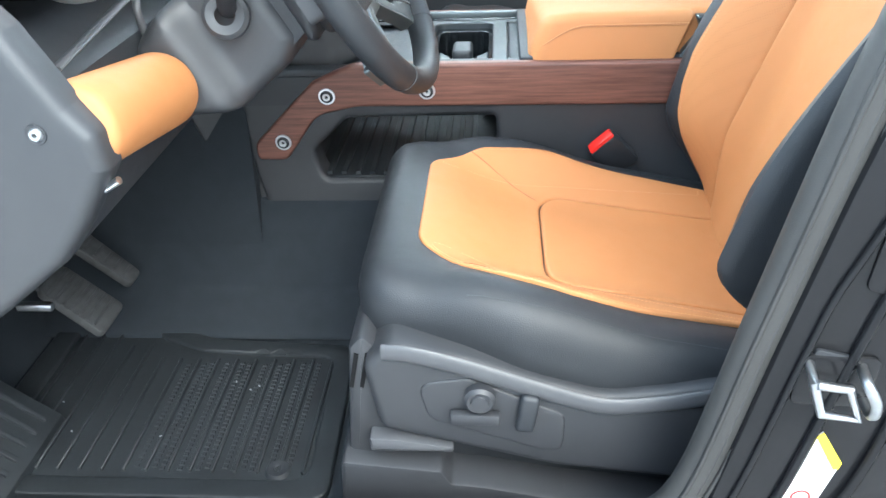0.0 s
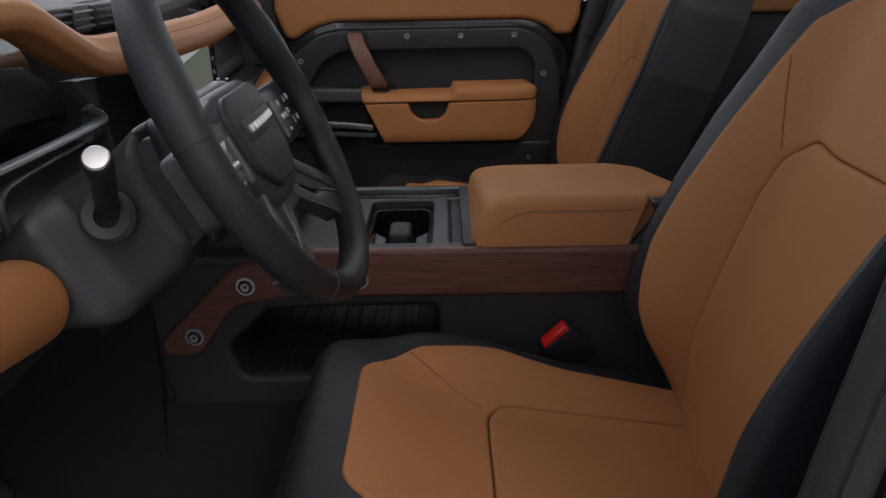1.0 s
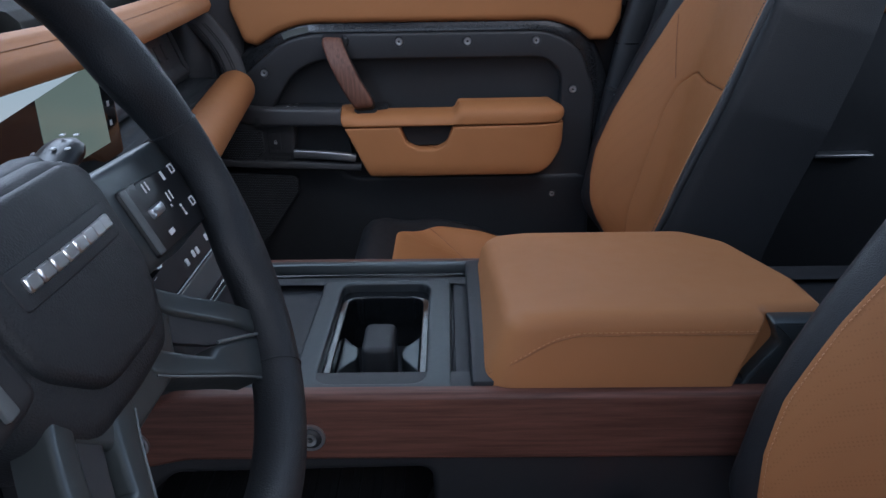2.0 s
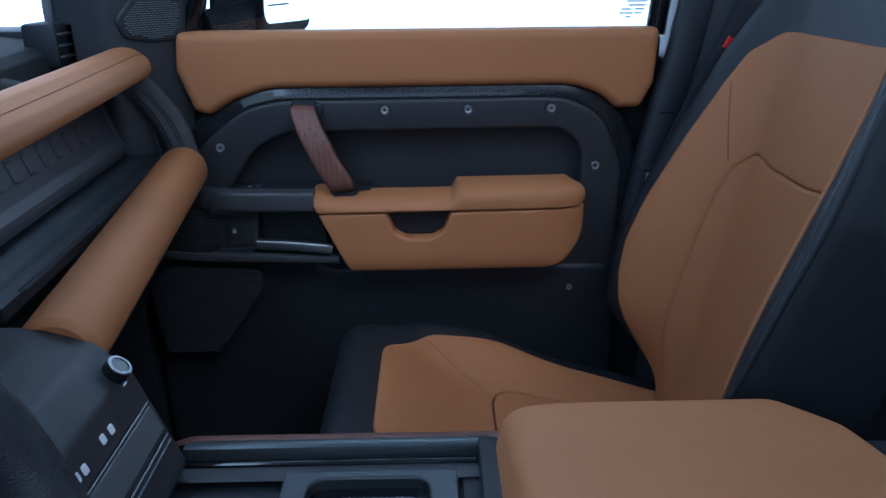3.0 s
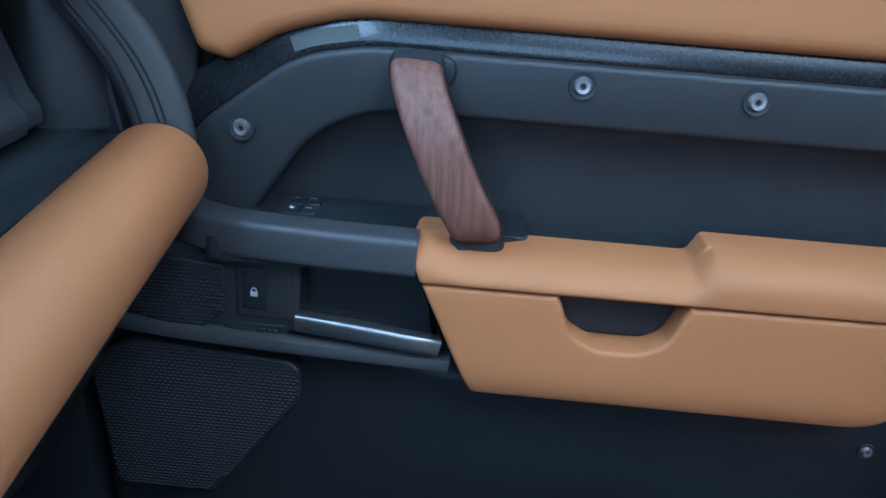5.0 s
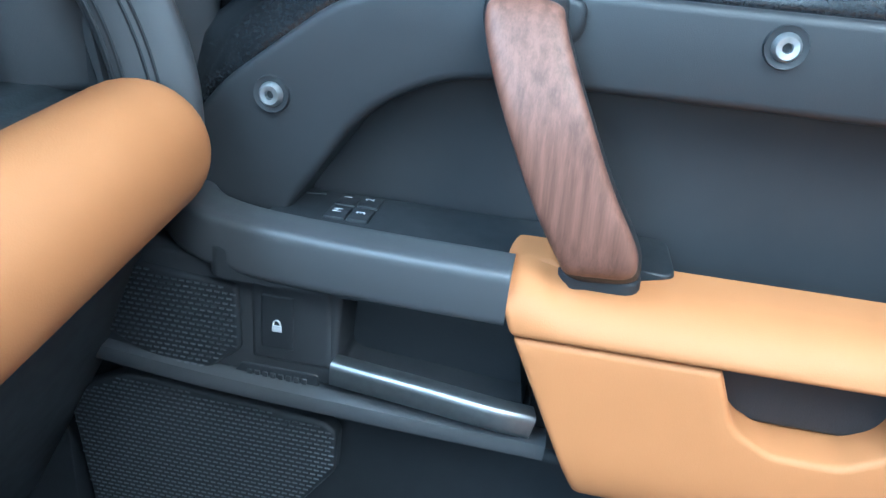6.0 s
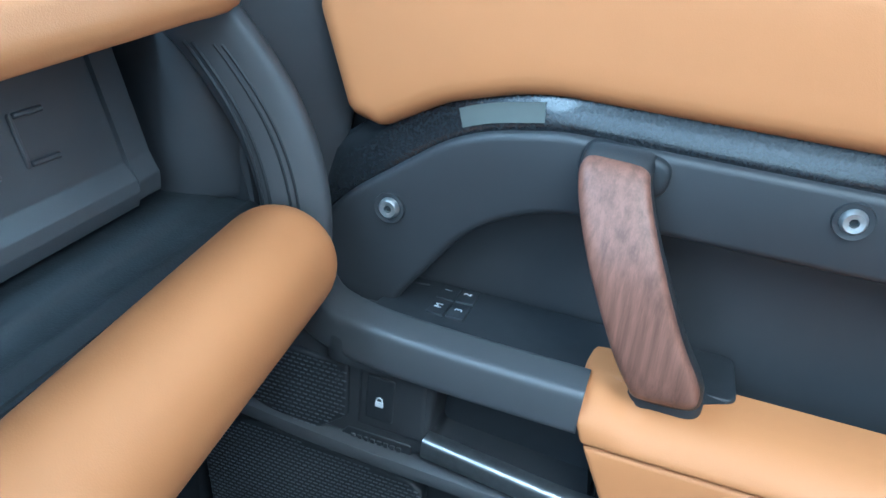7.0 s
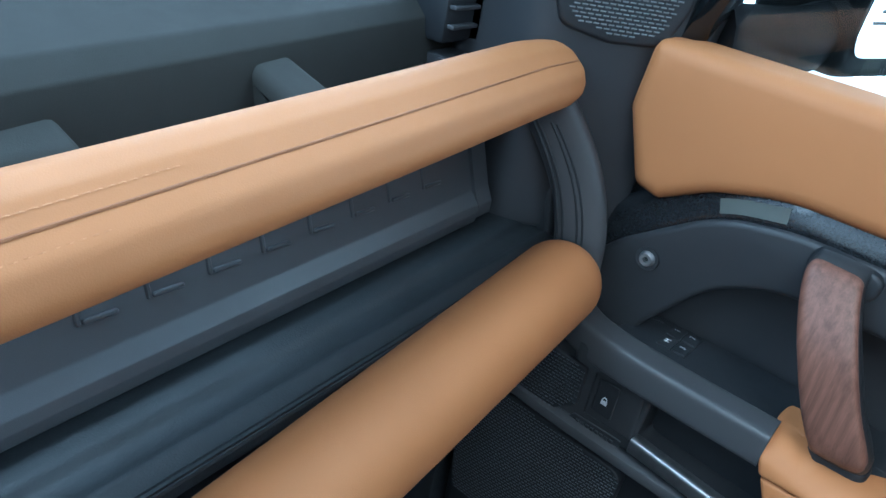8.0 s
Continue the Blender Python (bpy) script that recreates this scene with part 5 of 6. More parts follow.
for s in (-1, 1):
    x0 = 0.012 + s * 0.045
    part("cup_divider", panel([Vector(p) for p in ([(x0, -0.062), (x0, 0.022), (x0 - s * 0.010, 0.004), (x0 - s * 0.019, -0.006), (x0 - s * 0.021, -0.020), (x0 - s * 0.019, -0.032), (x0 - s * 0.010, -0.044)])], lambda u, v: (u, v, 0.549), (0, 0, 1), 0.002, 0.05, 0.006), GUN, tray_frame)
part("cup_post", prism(rounded([(-0.006, -0.052), (0.030, -0.052), (0.030, 0.012), (-0.006, 0.012)], 0.010), "z", 0.49, 0.572, 0.006, 3), DARK, tray_frame)
part("edge_rail", box(-0.168, 0.128, 0.140, 0.156, 0.566, 0.590, 0.004), GUN, console, "dark satin edge rail")
part("edge_rail", box(-0.168, 0.128, 0.128, 0.138, 0.562, 0.580, 0.003), GLOSS_BLACK, console)
part("tray_step", box(0.096, 0.118, -0.150, 0.126, 0.556, 0.575, 0.003), DARK, console)

arm = thing("console_armrest", (0.27, 0, 0.58), "tan leather padded armrest lid on the console", "armrest")


def lid_top(u, v):
    return (u, v, 0.661 - 0.098 * (v + 0.15) - 0.10 * max(0, 0.20 - u) - 0.8 * max(0, abs(v) - 0.10) ** 2)


lid = panel(rounded([(0.149, -0.148, 0.03), (0.385, -0.148, 0.006), (0.390, -0.132, 0.006), (0.449, -0.129, 0.012), (0.457, -0.05, 0.05), (0.441, 0.09, 0.04), (0.400, 0.150, 0.03), (0.149, 0.150, 0.03)], 0.02, 6), lid_top, (0, 0, 1), 0.014, 0.072, 0.012)
for v in lid.verts:
    k = min(max((0.655 - v.co.z) / 0.07, 0), 1)
    v.co.x -= 0.028 * k
    v.co.y *= 1 + 0.06 * k
lid_ob = part("lid", lid, TAN, arm, "tan leather armrest lid")


def lid_side(u, drop):
    """A place on the lid's driver-side face, a given depth below its top edge."""
    y = -0.148 if u > 0.179 else -0.118 - math.sqrt(max(0.0, 0.0009 - (0.179 - u) ** 2))
    z = lid_top(u, y)[2] - drop
    k = min(max((0.655 - z) / 0.07, 0), 1)
    return Vector((u - 0.028 * k, y * (1 + 0.06 * k) - 0.0003, z))


def lid_line(down):
    return [lid_side(u, down + 0.040 * max(0.0, (0.225 - u) / 0.072) ** 2) for u in np.linspace(0.153, 0.381, 46)]


stitch_part(lid_line(0.0165), arm, SEAM_THREAD, up=(0, -1, 0), width=0.0012)
part("seam", sweep([p + Vector((0, 0.0004, 0)) for p in lid_line(0.0195)], oval(0.0010, 0.0009, 6), (0, 1, 0)), material("lid_seam_thread", (0.28, 0.118, 0.041), 0.7, spots=0.1, spot_scale=80), arm)
part("hinge_latch", prism(rounded([(0.388, 0.652), (0.448, 0.652), (0.446, 0.600), (0.430, 0.576), (0.362, 0.576), (0.372, 0.597, 0.01), (0.398, 0.630, 0.012)], 0.003), "y", -0.152, -0.128, 0.003), GUN, arm, "dark satin hinge cover")
part("lid_base", box(0.112, 0.42, -0.150, 0.150, 0.572, 0.592, 0.004), DARK, arm)

# ---------------------------------------------------------------- seats


def seat(s, name, label, dx=0.0, dz=0.0, recline=0.262, slope=0.20, inboard=0.112, crest=0.042):
    """A front seat; s: the side, -1 the driver's. v: from the seat's middle outwards."""
    yc = s * 0.445
    ob = thing(name, (0.2, yc, 0.12), label, "seat", "front seats")

    def pan(u, v, lift=0.0):
        dish = 0.036 * (1 - step_up(0.09, 0.20, abs(v))) * step_up(-0.03, 0.12, u)
        bolster = 0.019 * step_up(0.12, 0.20, abs(v)) * step_up(-0.03, 0.06, u) * (1 - step_up(0.10, 0.27, u))
        return (u + dx, yc + s * v, 0.485 + dz - slope * u - dish + bolster + lift)

    def back(v, z, lift=0.0):
        wing = step_up(0.36, 0.54, z) * (1 - 0.5 * step_up(0.60, 0.98, z))
        return (0.422 + dx + recline * (z - 0.40) - wing * ((0.112 if v > 0 else inboard) * step_up(0.095, 0.215, abs(v)) + crest * step_up(0.195, 0.235, v) + 0.012 * step_up(0.198, 0.238, -v)) - lift, yc + s * v, z + dz)

    cush = part("cushion", panel(rounded([(-0.100, -0.215, 0.08), (-0.100, 0.215, 0.08), (0.10, 0.252, 0.12), (0.46, 0.252), (0.46, -0.252), (0.10, -0.252, 0.12)], 0.02, 8), pan, (0, 0, 1), 0.05, 0.20, 0.02), BLACK_LEATHER, ob, "black leather cushion sides")
    rear = rounded([(0.138, -0.116, 0.045), (0.138, 0.116, 0.045), (0.455, 0.128, 0.01), (0.455, -0.128, 0.01)], 0.01, 7)
    half = [(-0.027, 0.116, 0.045), (0.044, 0.172, 0.07), (0.158, 0.195, 0.06), (0.455, 0.180, 0)]
    inner = [(0.455, 0.1293, 0), (0.1367, 0.1173, 0.046)]
    u_shape = rounded([(x, -v, q) for x, v, q in half[::-1]] + half + inner + [(x, -v, q) for x, v, q in inner[::-1]], 0.01, 7)
    ins = part("front_insert", panel(u_shape, lambda u, v: pan(u, v, 0.004), (0, 0, 1), 0.004, 0.010, 0.014), TAN, ob, "tan leather seat insert with a curved seam")
    part("rear_insert", panel(rear, lambda u, v: pan(u, v, 0.0060), (0, 0, 1), 0.006, 0.016, 0.014), TAN, ob, "tan leather seat insert")
    edge = rounded([(x, v - 0.006, q) for x, v, q in half], 0.01, 7)
    for m in (-1, 1):
        path = [Vector(pan(max(p.x, -0.033), m * p.y, 0.0042)) for p in dense(edge, 0.006)[:-1] if p.x < 0.42]
        path = [p for p in path if p.x < 0.40 + dx]
        stitch_part(path, ins, SEAM_THREAD, width=0.0011)
        # diagonal tuck from the front corner to the seam; brown carries its crease shade
        part("tuck", sweep([Vector(pan(a, m * b, 0.0041)) for a, b in zip(np.linspace(0.034, 0.134, 14), np.linspace(0.160, 0.104, 14))], oval(0.0010, 0.0007, 6), (0, 0, 1)), CREASE, ins)
        stitch_part([Vector(pan(u, m * 0.228, -0.0002 - 0.05 * (1 - math.sqrt(max(0, 1 - (1 - min(0.024 / 0.05, 1)) ** 2))))) for u in np.linspace(0.04, 0.42, 60)], cush, BLACK_THREAD)
    halfb = [(0.205, 0.36), (0.236, 0.50), (0.246, 0.62), (0.238, 0.80), (0.212, 0.92), (0.165, 1.02)]
    outline = rounded([(v, z) for v, z in halfb] + [(-v, z) for v, z in halfb[::-1]], 0.06, 6)
    bk = part("backrest", panel(outline, back, (-1, 0, 0.28), 0.028, 0.15, 0.010), BLACK_LEATHER, ob, "black leather backrest sides")
    mid_half = [(0.147, 0.345, 0.01), (0.140, 0.56, 0.2), (0.1355, 0.715, 0.03), (0.129, 0.760, 0.03), (0.103, 0.785, 0.02), (0.05, 0.777, 0.1)]
    mid = rounded(mid_half + [(-v, z, q) for v, z, q in mid_half[::-1]], 0.01, 7)
    hole_half = [(v + 0.0002, z + 0.0002, q) for v, z, q in mid_half]
    hole = rounded(hole_half + [(-v, z, q) for v, z, q in hole_half[::-1]], 0.01, 7)
    wing_half = [(0.165, 0.345, 0.0), (0.184, 0.445, 0.03), (0.190, 0.515, 0.03), (0.204, 0.575, 0.04), (0.208, 0.625, 0.06), (0.203, 0.70, 0.1), (0.190, 0.795, 0.1), (0.174, 0.872, 0.06), (0.160, 0.915, 0.03), (0.125, 0.945, 0.03)]
    wings = rounded(wing_half + [(-v, z, q) for v, z, q in wing_half[::-1]], 0.02, 7)
    part("back_insert", panel(mid, lambda v, z: back(v, z, 0.0060), (-1, 0, 0.28), 0.006, 0.016, 0.014), TAN, ob, "tan leather back insert")
    face = part("back_facing", panel(wings, lambda v, z: back(v, z, 0.004), (-1, 0, 0.28), 0.004, 0.010, 0.014, [hole]), PERF, ob, "tan leather back facing with stitched edges")
    for m in (-1, 1):
        side = [Vector((p.x * m, p.y)) for p in dense(rounded([(v - 0.006, z, q) for v, z, q in wing_half], 0.02, 7), 0.006) if p.y > 0.43 and p.x > 0.16]
        side = sorted(side, key=lambda p: p.y)
        stitch_part([Vector(back(p.x, p.y, 0.0042)) for p in side if p.y < 0.90], face, SEAM_THREAD, up=(-1, 0, 0.3), width=0.0012)
        part("shoulder_tuck", sweep([Vector(back(m * (0.134 + 0.030 * t), 0.768 + 0.106 * t, 0.0041)) for t in np.linspace(0, 1, 12)], oval(0.0010, 0.0007, 6), (0, 1, 0)), CREASE, face)
    part("seat_base", box(-0.055 + dx, 0.44 + dx, yc - 0.215, yc + 0.215, 0.14, 0.325, 0.02), DARK, ob)
    for m in (-1, 1):
        part("seat_rail", box(-0.13 + dx, 0.45 + dx, yc + m * 0.19 - 0.022, yc + m * 0.19 + 0.022, 0.120, 0.160, 0.006), DARK, ob)
    return ob


driver_seat = seat(-1, "driver_seat", "tan and black leather driver's seat with power switches")
passenger_seat = seat(1, "passenger_seat", "tan and black leather front passenger seat", 0.0205, -0.0165, 0.207, 0.285, 0.098, 0.010)
piping = smooth_path([(0.355, 0.1995, 0.555), (0.377, 0.1985, 0.611), (0.412, 0.2000, 0.70), (0.449, 0.2060, 0.785), (0.478, 0.2170, 0.86), (0.508, 0.2370, 0.918)], 6)
part("side_piping", sweep(piping, oval(0.0045, 0.0045, 10), (0, 1, 0)), BLACK_LEATHER, passenger_seat)
stitch_part([p + Vector((-0.0075, -0.0004, 0.0028)) for p in piping], passenger_seat, BLACK_THREAD, up=(0, -1, 0), width=0.0011)

# outboard trim of the driver's seat with its power switches
trim = part("side_trim", panel(rounded([(-0.084, 0.398, 0.03), (-0.050, 0.431, 0.03), (0.040, 0.408, 0.1), (0.130, 0.374, 0.1), (0.200, 0.353, 0.1), (0.345, 0.374), (0.43, 0.385), (0.43, 0.205), (0.30, 0.216), (0.145, 0.235), (-0.070, 0.296, 0.02)], 0.02, 7), lambda u, v: (u, -0.712, v + 0.014), (0, -1, 0), 0.013, 0.06, 0.016), PLASTIC, driver_seat, "charcoal plastic seat side trim")
part("trim_ridge", sweep([p + Vector((0, 0, 0.014)) for p in smooth_path([(-0.058, -0.711, 0.418), (-0.02, -0.715, 0.417), (0.040, -0.717, 0.400), (0.130, -0.717, 0.366), (0.200, -0.717, 0.345), (0.27, -0.716, 0.350), (0.345, -0.714, 0.364)], 7)], oval(0.012, 0.0045, 12), (0, 0, 1)), GREY_PLASTIC, trim, "pale grey trim ridge")
plate = part("switch_plate", panel(rounded([(-0.020, 0.375), (-0.008, 0.318, 0.03), (0.155, 0.262, 0.02), (0.155, 0.330), (0.04, 0.385)], 0.02), lambda u, v: (u, -0.7145, v + 0.012), (0, -1, 0), 0.003, 0.006, 0.02), PLASTIC, trim)
part("lumbar_knob", revolve([(0.019, 0), (0.019, 0.010), (0.015, 0.014), (0.011, 0.0135), (0.010, 0.016), (0, 0.017)], (0.054, -0.715, 0.372), (0, -1, 0), 26), PLASTIC, plate, "round seat adjuster knob")
part("seat_switch", moved(box(-0.030, 0.030, -0.012, 0.0, -0.0085, 0.0085, 0.003), Matrix.Translation((0.048, -0.715, 0.342)) @ Matrix.Rotation(radians(2), 4, "Y")), PLASTIC, plate, "long seat switch")
part("recline_switch", moved(box(-0.0115, 0.0115, -0.013, 0.0, -0.028, 0.028, 0.006, 3), Matrix.Translation((0.110, -0.715, 0.351)) @ Matrix.Rotation(radians(8), 4, "Y")), DARK, plate, "upright backrest switch")
part("rail_cover", prism(rounded([(-0.085, 0.272), (0.02, 0.272), (0.02, 0.280), (-0.050, 0.292), (-0.085, 0.294)], 0.004), "y", -0.712, -0.64, 0.004), GREY_PLASTIC, driver_seat)
riser = part("front_riser", prism(rounded([(-0.128, 0.15), (-0.06, 0.15), (-0.05, 0.40), (-0.085, 0.44), (-0.102, 0.42)], 0.012), "y", -0.690, -0.60, 0.008), PLASTIC, driver_seat)
for k in range(2):
    part("slot", prism([(-0.106 + 0.013 * k, 0.362), (-0.101 + 0.013 * k, 0.360), (-0.090 + 0.013 * k, 0.412), (-0.095 + 0.013 * k, 0.414)], "y", -0.692, -0.688), MIRROR_CASE, riser)
part("rail_cover", prism(rounded([(-0.125, 0.254), (0.003, 0.240), (0.016, 0.217), (0.06, 0.212), (0.16, 0.192), (0.40, 0.165), (0.40, 0.12), (-0.135, 0.12)], 0.008), "y", -0.715, -0.60, 0.006), PLASTIC, driver_seat)


buckle = thing("seat_belt_buckle", (0.25, -0.19, 0.40), "black seat belt buckle with a red button", "seat belt buckle")
bm_ = Matrix.Translation((0.249, -0.188, 0.456)) @ Matrix.Rotation(radians(-43), 4, "Y") @ Matrix.Rotation(radians(14), 4, "X")
part("housing", moved(box(-0.026, 0.026, -0.013, 0.013, -0.070, 0.002, 0.005), bm_), DARK, buckle)
part("button", moved(box(-0.0235, 0.0235, -0.0105, 0.0105, -0.004, 0.007, 0.003), bm_), RED, buckle, "red release button")
part("strap", sweep([Vector((0.295, -0.185, 0.405)), Vector((0.335, -0.182, 0.33)), Vector((0.345, -0.182, 0.20))], oval(0.018, 0.003, 8), (1, 0, 0)), DARK, buckle)

# passenger belt on the post between the doors
belt = thing("seat_belt", (0.52, 0.73, 0.60), "black seat belt webbing with a red tag on the door post", "seat belt")
web = smooth_path([(0.405, 0.728, 0.52), (0.452, 0.722, 0.70), (0.515, 0.712, 0.86), (0.575, 0.705, 0.99), (0.66, 0.70, 1.20)], 7)
part("webbing", sweep(web, oval(0.024, 0.0014, 10, 4), (1, 0, -0.4)), WEBBING, belt)
part("tag", sweep([Vector((0.521, 0.7085, 0.892)), Vector((0.529, 0.7075, 0.908))], oval(0.007, 0.0018, 8, 4), (1, 0, -0.4)), RED, belt, "red cloth tag")
part("anchor_plate", sweep(smooth_path([(0.428, 0.742, 0.695), (0.430, 0.738, 0.672), (0.424, 0.738, 0.645)], 5), oval(0.006, 0.003, 8), (1, 0, 0)), CHROME, belt, "bright steel belt anchor")
part("post_cover", sweep(smooth_path([(0.398, 0.752, 0.50), (0.420, 0.752, 0.64), (0.447, 0.752, 0.79), (0.474, 0.752, 0.91), (0.50, 0.752, 1.10), (0.52, 0.75, 1.38)], 6), oval(0.026, 0.022, 18, 2.6), (1, 0, 0)), DARK, pillar, "satin black post cover")
part("cover_joint", sweep([Vector((0.447 + 0.027 * math.sin(a), 0.752 - 0.0225 * math.cos(a), 0.792)) for a in np.linspace(-1.5, 1.5, 15)], oval(0.0012, 0.0010, 6), (0, 0, 1)), MIRROR_CASE, pillar)
guide = part("belt_guide", moved(box(-0.024, 0.024, -0.010, 0.010, -0.003, 0.003, 0.0015), Matrix.Translation((0.428, 0.724, 0.703)) @ Matrix.Rotation(radians(16), 4, "Y")), PLASTIC, belt, "charcoal belt guide")
part("belt_tongue", box(0.416, 0.428, 0.712, 0.717, 0.682, 0.700, 0.001), CHROME, belt, "small bright steel tongue")
part("belt_clip", box(0.408, 0.416, 0.712, 0.717, 0.653, 0.661, 0.001), CHROME, belt, "small bright steel clip")

# ---------------------------------------------------------------- driver's footwell
mat = thing("floor_mat", (-0.44, -0.49, 0.12), "black ribbed rubber floor mat in the driver's footwell", "floor mat")
part("mat_sheet", panel(rounded([(-0.745, -0.675), (-0.165, -0.675), (-0.175, -0.335, 0.04), (-0.43, -0.318, 0.05), (-0.51, -0.292, 0.03), (-0.575, -0.225, 0.03), (-0.745, -0.215)], 0.03), lambda u, v: (u, v, 0.134), (0, 0, 1), 0.004, 0.012, 0.03, [rounded([(-0.70, -0.64), (-0.20, -0.64), (-0.21, -0.365), (-0.45, -0.35), (-0.53, -0.32), (-0.60, -0.26), (-0.70, -0.25)], 0.03)]), RUBBER, mat)
part("mat_floor", panel(rounded([(-0.705, -0.645), (-0.195, -0.645), (-0.205, -0.360), (-0.45, -0.345), (-0.53, -0.315), (-0.60, -0.255), (-0.705, -0.245)], 0.03), lambda u, v: (u, v, 0.127), (0, 0, 1), 0.002, 0.006, 0.04), RUBBER, mat)
for k in range(15):
    x = -0.690 + 0.034 * k
    y1 = -0.27 if x < -0.60 else -0.335 if x < -0.52 else -0.37
    part("rib", box(x, x + 0.005, -0.625, y1, 0.126, 0.1325, 0.0012, 1), RUBBER, mat)
studs, sf = [], []
for k in range(19):
    for j in range(27):
        x, y = -0.480 + 0.0136 * k, -0.618 + 0.0092 * j + (0.0046 if k % 2 else 0)
        if abs((x + 0.690 - 0.0025) % 0.034 - 0.0) > 0.006 and y < -0.375:
            i0 = len(studs)
            for a, b, h in ((-1, -1, 0), (1, -1, 0), (1, 1, 0), (-1, 1, 0), (-0.7, -0.7, 1), (0.7, -0.7, 1), (0.7, 0.7, 1), (-0.7, 0.7, 1)):
                studs.append((x + 0.0042 * a, y + 0.0034 * b, 0.1268 + 0.0019 * h))
            sf += [(i0 + 4, i0 + 5, i0 + 6, i0 + 7), (i0, i0 + 1, i0 + 5, i0 + 4), (i0 + 1, i0 + 2, i0 + 6, i0 + 5), (i0 + 2, i0 + 3, i0 + 7, i0 + 6), (i0 + 3, i0, i0 + 4, i0 + 7)]
stud_mesh = bpy.data.meshes.new("mat_studs")
stud_mesh.from_pydata(studs, [], sf)
stud_mesh.materials.append(RUBBER)
tagged(part("mat_studs", stud_mesh, RUBBER, mat), kind="stuff")
part("mat_hook", revolve([(0.005, 0.004), (0.008, 0.006), (0.016, 0.006), (0.020, 0)], (-0.249, -0.618, 0.127), (0, 0, 1), 20), DARK, mat, "round mat fastener")
rest = thing("footrest", (-0.74, -0.58, 0.12), "ribbed black footrest beside the pedals", "footrest")
part("wedge", prism(rounded([(-0.86, 0.12), (-0.62, 0.12), (-0.625, 0.140), (-0.80, 0.30), (-0.86, 0.30)], 0.006), "y", -0.735, -0.52, 0.006), RUBBER, rest)
for k in range(7):
    y = -0.715 + 0.028 * k
    part("rib", sweep([Vector((-0.636, y, 0.152)), Vector((-0.790, y, 0.293))], oval(0.005, 0.004, 8, 3), (0, 1, 0)), RUBBER, rest)
rng = random.Random(4)
for k in range(9):
    a, x, y = rng.uniform(0, 3), rng.uniform(-0.68, -0.25), rng.uniform(-0.62, -0.40)
    crumb = tagged(part("grit", moved(box(-0.002, 0.002, -0.0009, 0.0009, 0, 0.0012, 0), Matrix.Translation((x, y, 0.1326)) @ Matrix.Rotation(a, 4, "Z")), GREYPRINT), "pale crumb of grit on the rubber mat", "grit", "grit on the mat")

brake = thing("brake_pedal", (-0.62, -0.39, 0.26), "ribbed rubber brake pedal on a black arm", "pedal")
pm = Matrix.Translation((-0.625, -0.385, 0.262)) @ Matrix.Rotation(radians(42), 4, "Y") @ Matrix.Rotation(radians(-4), 4, "X")
part("pad", moved(prism(rounded([(-0.045, -0.062), (0.045, -0.062), (0.050, 0.062), (-0.035, 0.062)], 0.014), "z", -0.006, 0.010, 0.004), pm @ Matrix.Rotation(radians(90), 4, "Z")), PEDAL, brake)
for k in range(7):
    part("rib", moved(box(-0.050 + 0.0145 * k, -0.044 + 0.0145 * k, -0.038, 0.040, 0.008, 0.0125, 0.001, 1), pm), PEDAL, brake)
part("arm", sweep(smooth_path([(-0.64, -0.385, 0.265), (-0.72, -0.40, 0.36), (-0.76, -0.40, 0.52)], 5), oval(0.016, 0.006, 8), (0, 1, 0)), DARK, brake, "black pedal arm")
part("arm_clip", moved(box(-0.028, 0.028, -0.006, 0.006, -0.006, 0.006, 0.002), Matrix.Translation((-0.625, -0.488, 0.330))), SATIN, brake)
gas = thing("accelerator_pedal", (-0.64, -0.265, 0.26), "narrow ribbed rubber accelerator pedal", "pedal")
gm = Matrix.Translation((-0.640, -0.262, 0.272)) @ Matrix.Rotation(radians(46), 4, "Y")
part("pad", moved(prism(rounded([(-0.075, -0.026), (0.070, -0.020), (0.070, 0.024), (-0.075, 0.028)], 0.010), "z", -0.008, 0.008, 0.004), gm), PEDAL, gas)
for k in range(6):
    part("rib", moved(box(-0.055 + 0.020 * k, -0.049 + 0.020 * k, -0.016, 0.018, 0.006, 0.0105, 0.001, 1), gm), PEDAL, gas)
part("arm", sweep(smooth_path([(-0.67, -0.262, 0.30), (-0.75, -0.262, 0.38), (-0.79, -0.262, 0.50)], 5), oval(0.012, 0.008, 8), (0, 1, 0)), DARK, gas)

# ---------------------------------------------------------------- driver's doorway
sill = tagged(part("sill_driver", prism(rounded([(-0.86, 0.02), (-0.76, 0.02), (-0.735, 0.12), (-0.735, 0.185), (-0.78, 0.225), (-0.86, 0.19)], 0.012), "x", -0.95, 1.0), DARK), "dark sill of the open driver's doorway", "sill", kind="structure")
post = tagged(part("pillar_driver", prism([(0.284, 0.06), (0.66, 0.06), (0.70, 1.42), (0.458, 1.42), (0.408, 0.92), (0.362, 0.693), (0.334, 0.533), (0.299, 0.313)], "y", -0.82, -0.76, 0.010), PAINT), "dark grey painted post behind the driver's doorway", "pillar", kind="structure")
seal_line = smooth_path([(-0.40, -0.795, 0.240), (0.10, -0.795, 0.240), (0.215, -0.795, 0.250), (0.282, -0.795, 0.31), (0.327, -0.795, 0.54), (0.364, -0.795, 0.75), (0.402, -0.795, 0.95), (0.45, -0.795, 1.38)], 9)
part("door_seal", sweep(seal_line, oval(0.019, 0.022, 14), (0, 1, 0)), SEAL, post, "soft rubber door seal")
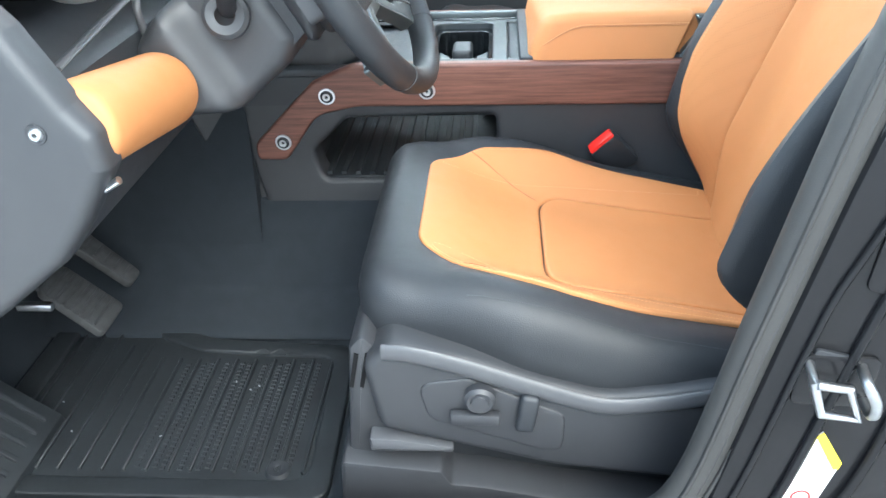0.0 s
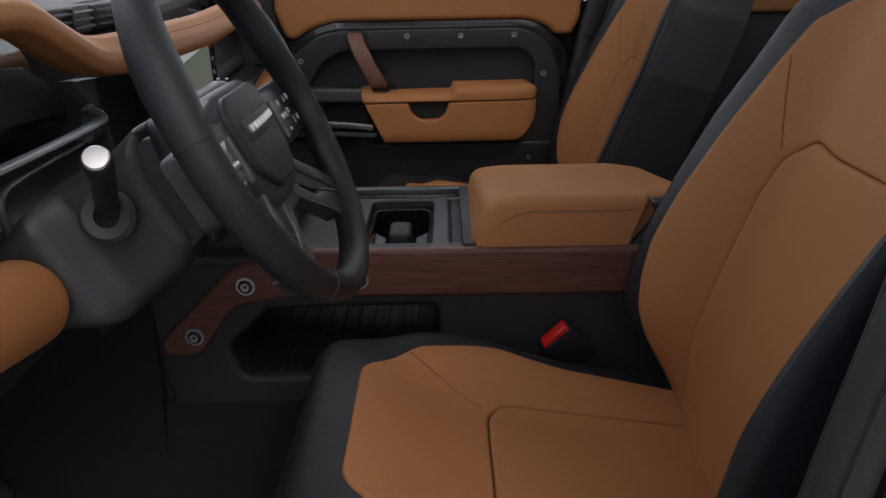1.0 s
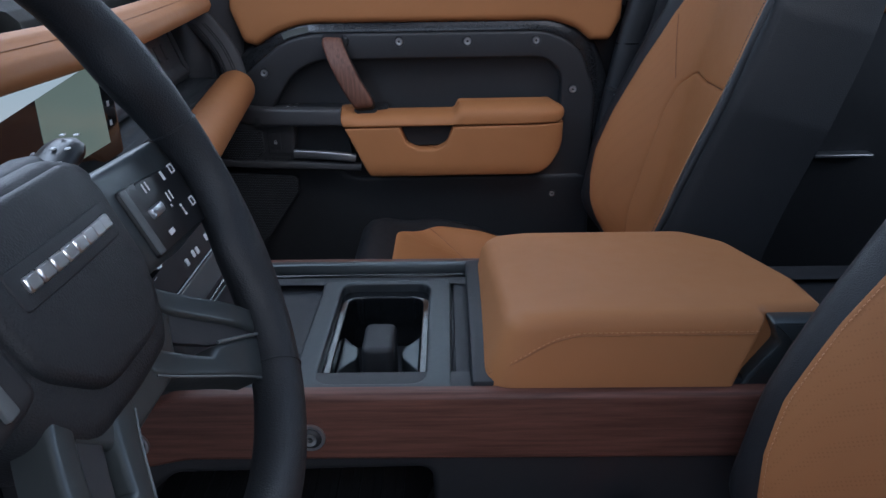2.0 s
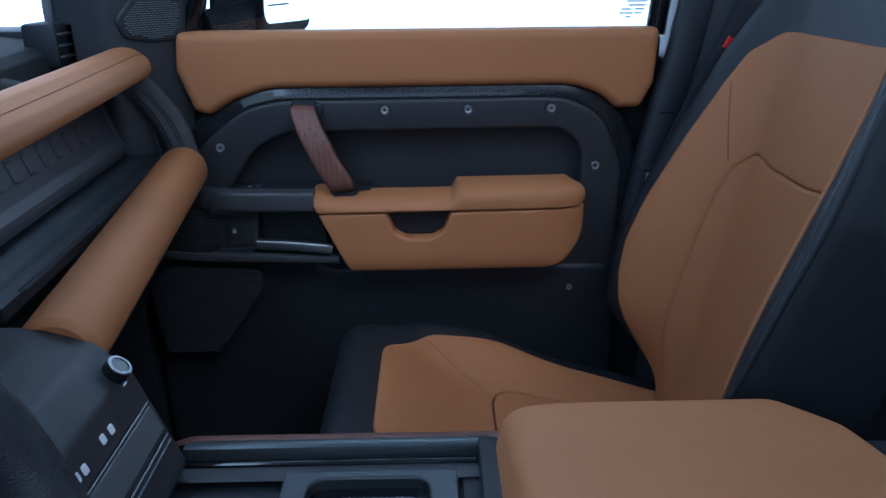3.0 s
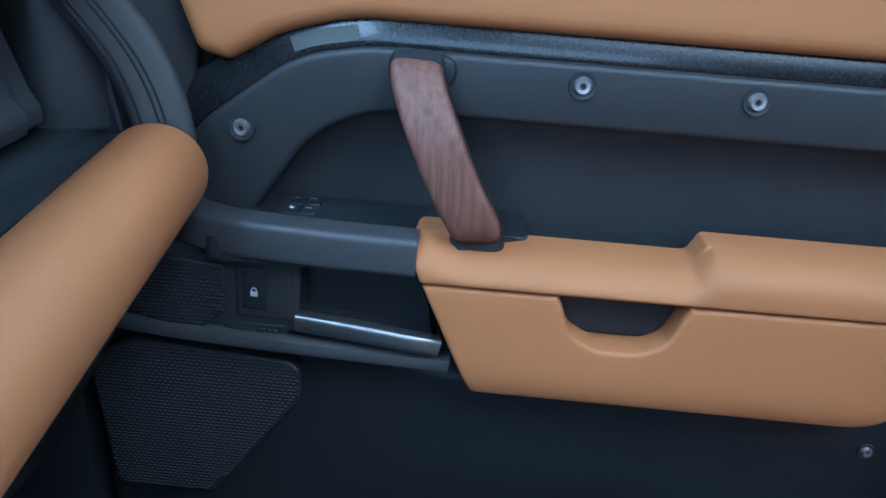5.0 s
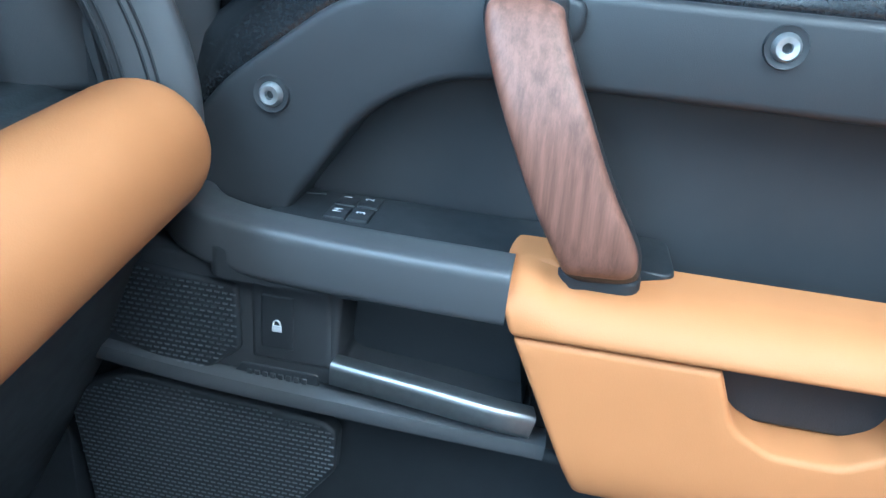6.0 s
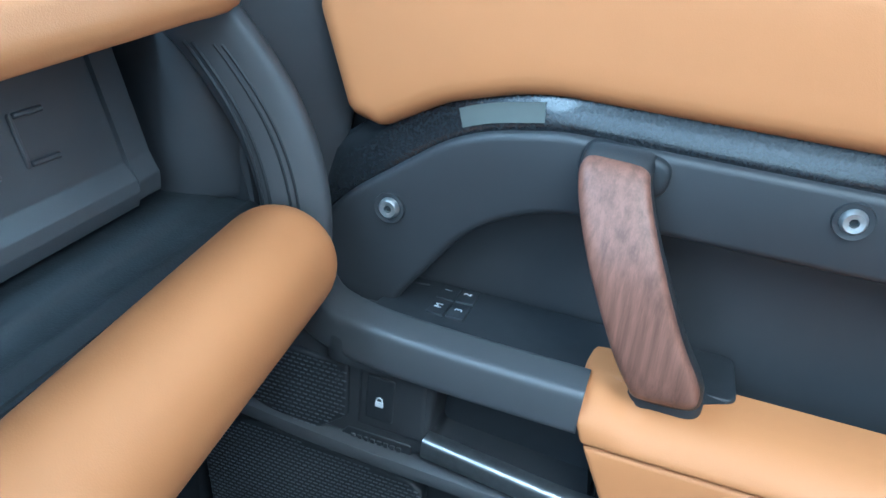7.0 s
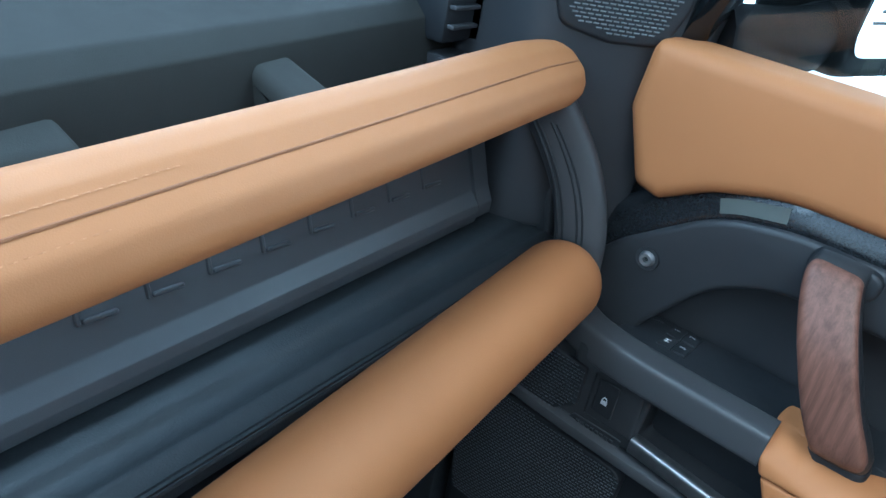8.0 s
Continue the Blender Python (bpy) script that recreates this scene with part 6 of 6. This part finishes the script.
part("door_seal", sweep([p + Vector((0.036, -0.012, 0.0)) for p in seal_line[18:]], oval(0.006, 0.009, 10), (0, 1, 0)), SEAL, post)
for k in (-0.011, 0.002, 0.013):
    part("seal_ridge", sweep([p + Vector((k, -0.0165, 0.0)) for p in seal_line[18:]], oval(0.0035, 0.0028, 8), (0, 1, 0)), SEAL, post)
part("post_trim", sweep(smooth_path([(0.270, -0.770, 0.17), (0.316, -0.765, 0.40), (0.362, -0.760, 0.65), (0.406, -0.755, 0.90), (0.455, -0.75, 1.38)], 6), oval(0.016, 0.014, 14, 2.6), (0, 1, 0)), DARK, post, "black inner post trim")
striker = part("striker", joined([sweep([Vector(p) for p in ((0.362, -0.820, 0.520), (0.358, -0.850, 0.516), (0.368, -0.856, 0.486), (0.402, -0.856, 0.480), (0.388, -0.854, 0.514), (0.360, -0.852, 0.517))], oval(0.0045, 0.0045, 10), (0.3, 1, 0.2)), sweep(smooth_path([(0.410, -0.820, 0.515), (0.404, -0.850, 0.517), (0.414, -0.856, 0.498), (0.417, -0.850, 0.478), (0.420, -0.820, 0.474)], 5), oval(0.0052, 0.0042, 10), (1, 0, 0))]), STEEL, post, "bright steel door striker")
part("striker_plate", prism(rounded([(0.352, 0.468), (0.424, 0.464), (0.428, 0.524), (0.356, 0.530)], 0.012), "y", -0.8245, -0.818, 0.002), PAINT, striker)
part("hole_cover", prism(rounded([(0.364, 0.512), (0.398, 0.504), (0.400, 0.526), (0.364, 0.535)], 0.006), "y", -0.824, -0.818, 0.002), DARK, post)
label = part("warning_label", prism([(0.3895, 0.422), (0.3955, 0.428), (0.4215, 0.386), (0.4195, 0.378), (0.392, 0.255), (0.352, 0.255)], "y", -0.8222, -0.8195), LABEL, post, "white warning label with a yellow top")
part("yellow_band", prism([(0.3893, 0.4222), (0.3955, 0.4284), (0.4217, 0.3862), (0.4197, 0.3775), (0.4150, 0.3770)], "y", -0.8228, -0.8220), YELLOW, label, "yellow band of the label")
part("red_mark", revolve([(0.008, 0.0002), (0.008, 0.0006), (0.0105, 0.0006), (0.0105, 0.0002)], (0.391, -0.8222, 0.335), (0, -1, 0), 20), RED, label)
for k in range(6):
    part("printed_bar", prism([(0.390 + 0.0030 * k, 0.357 + 0.0075 * k), (0.4065 + 0.0008 * k, 0.352 + 0.0050 * k), (0.4069 + 0.0008 * k, 0.3535 + 0.0050 * k), (0.3904 + 0.0030 * k, 0.3585 + 0.0075 * k)], "y", -0.8226, -0.8221), GREYPRINT, label)
# pressed ridges and a shallow channel down the painted post
for x0, w in ((0.030, 0.0045), (0.074, 0.0065)):
    part("pressed_ridge", sweep([p + Vector((x0 + 0.16 * max(0.0, p.z - 0.60), -0.028, -0.01)) for p in seal_line[22:]], oval(w, w * 0.8, 10), (0, 1, 0)), PAINT, post)
part("lower_ridge", sweep(smooth_path([(0.455, -0.822, 0.470), (0.446, -0.824, 0.40), (0.430, -0.824, 0.33), (0.405, -0.822, 0.27)], 6), oval(0.007, 0.005, 10), (0, 1, 0)), PAINT, post)
part("bolt_boss", prism(rounded([(0.392, 0.60), (0.425, 0.59), (0.430, 0.70), (0.415, 0.74), (0.398, 0.70)], 0.012), "y", -0.8235, -0.818, 0.002), PAINT, post)
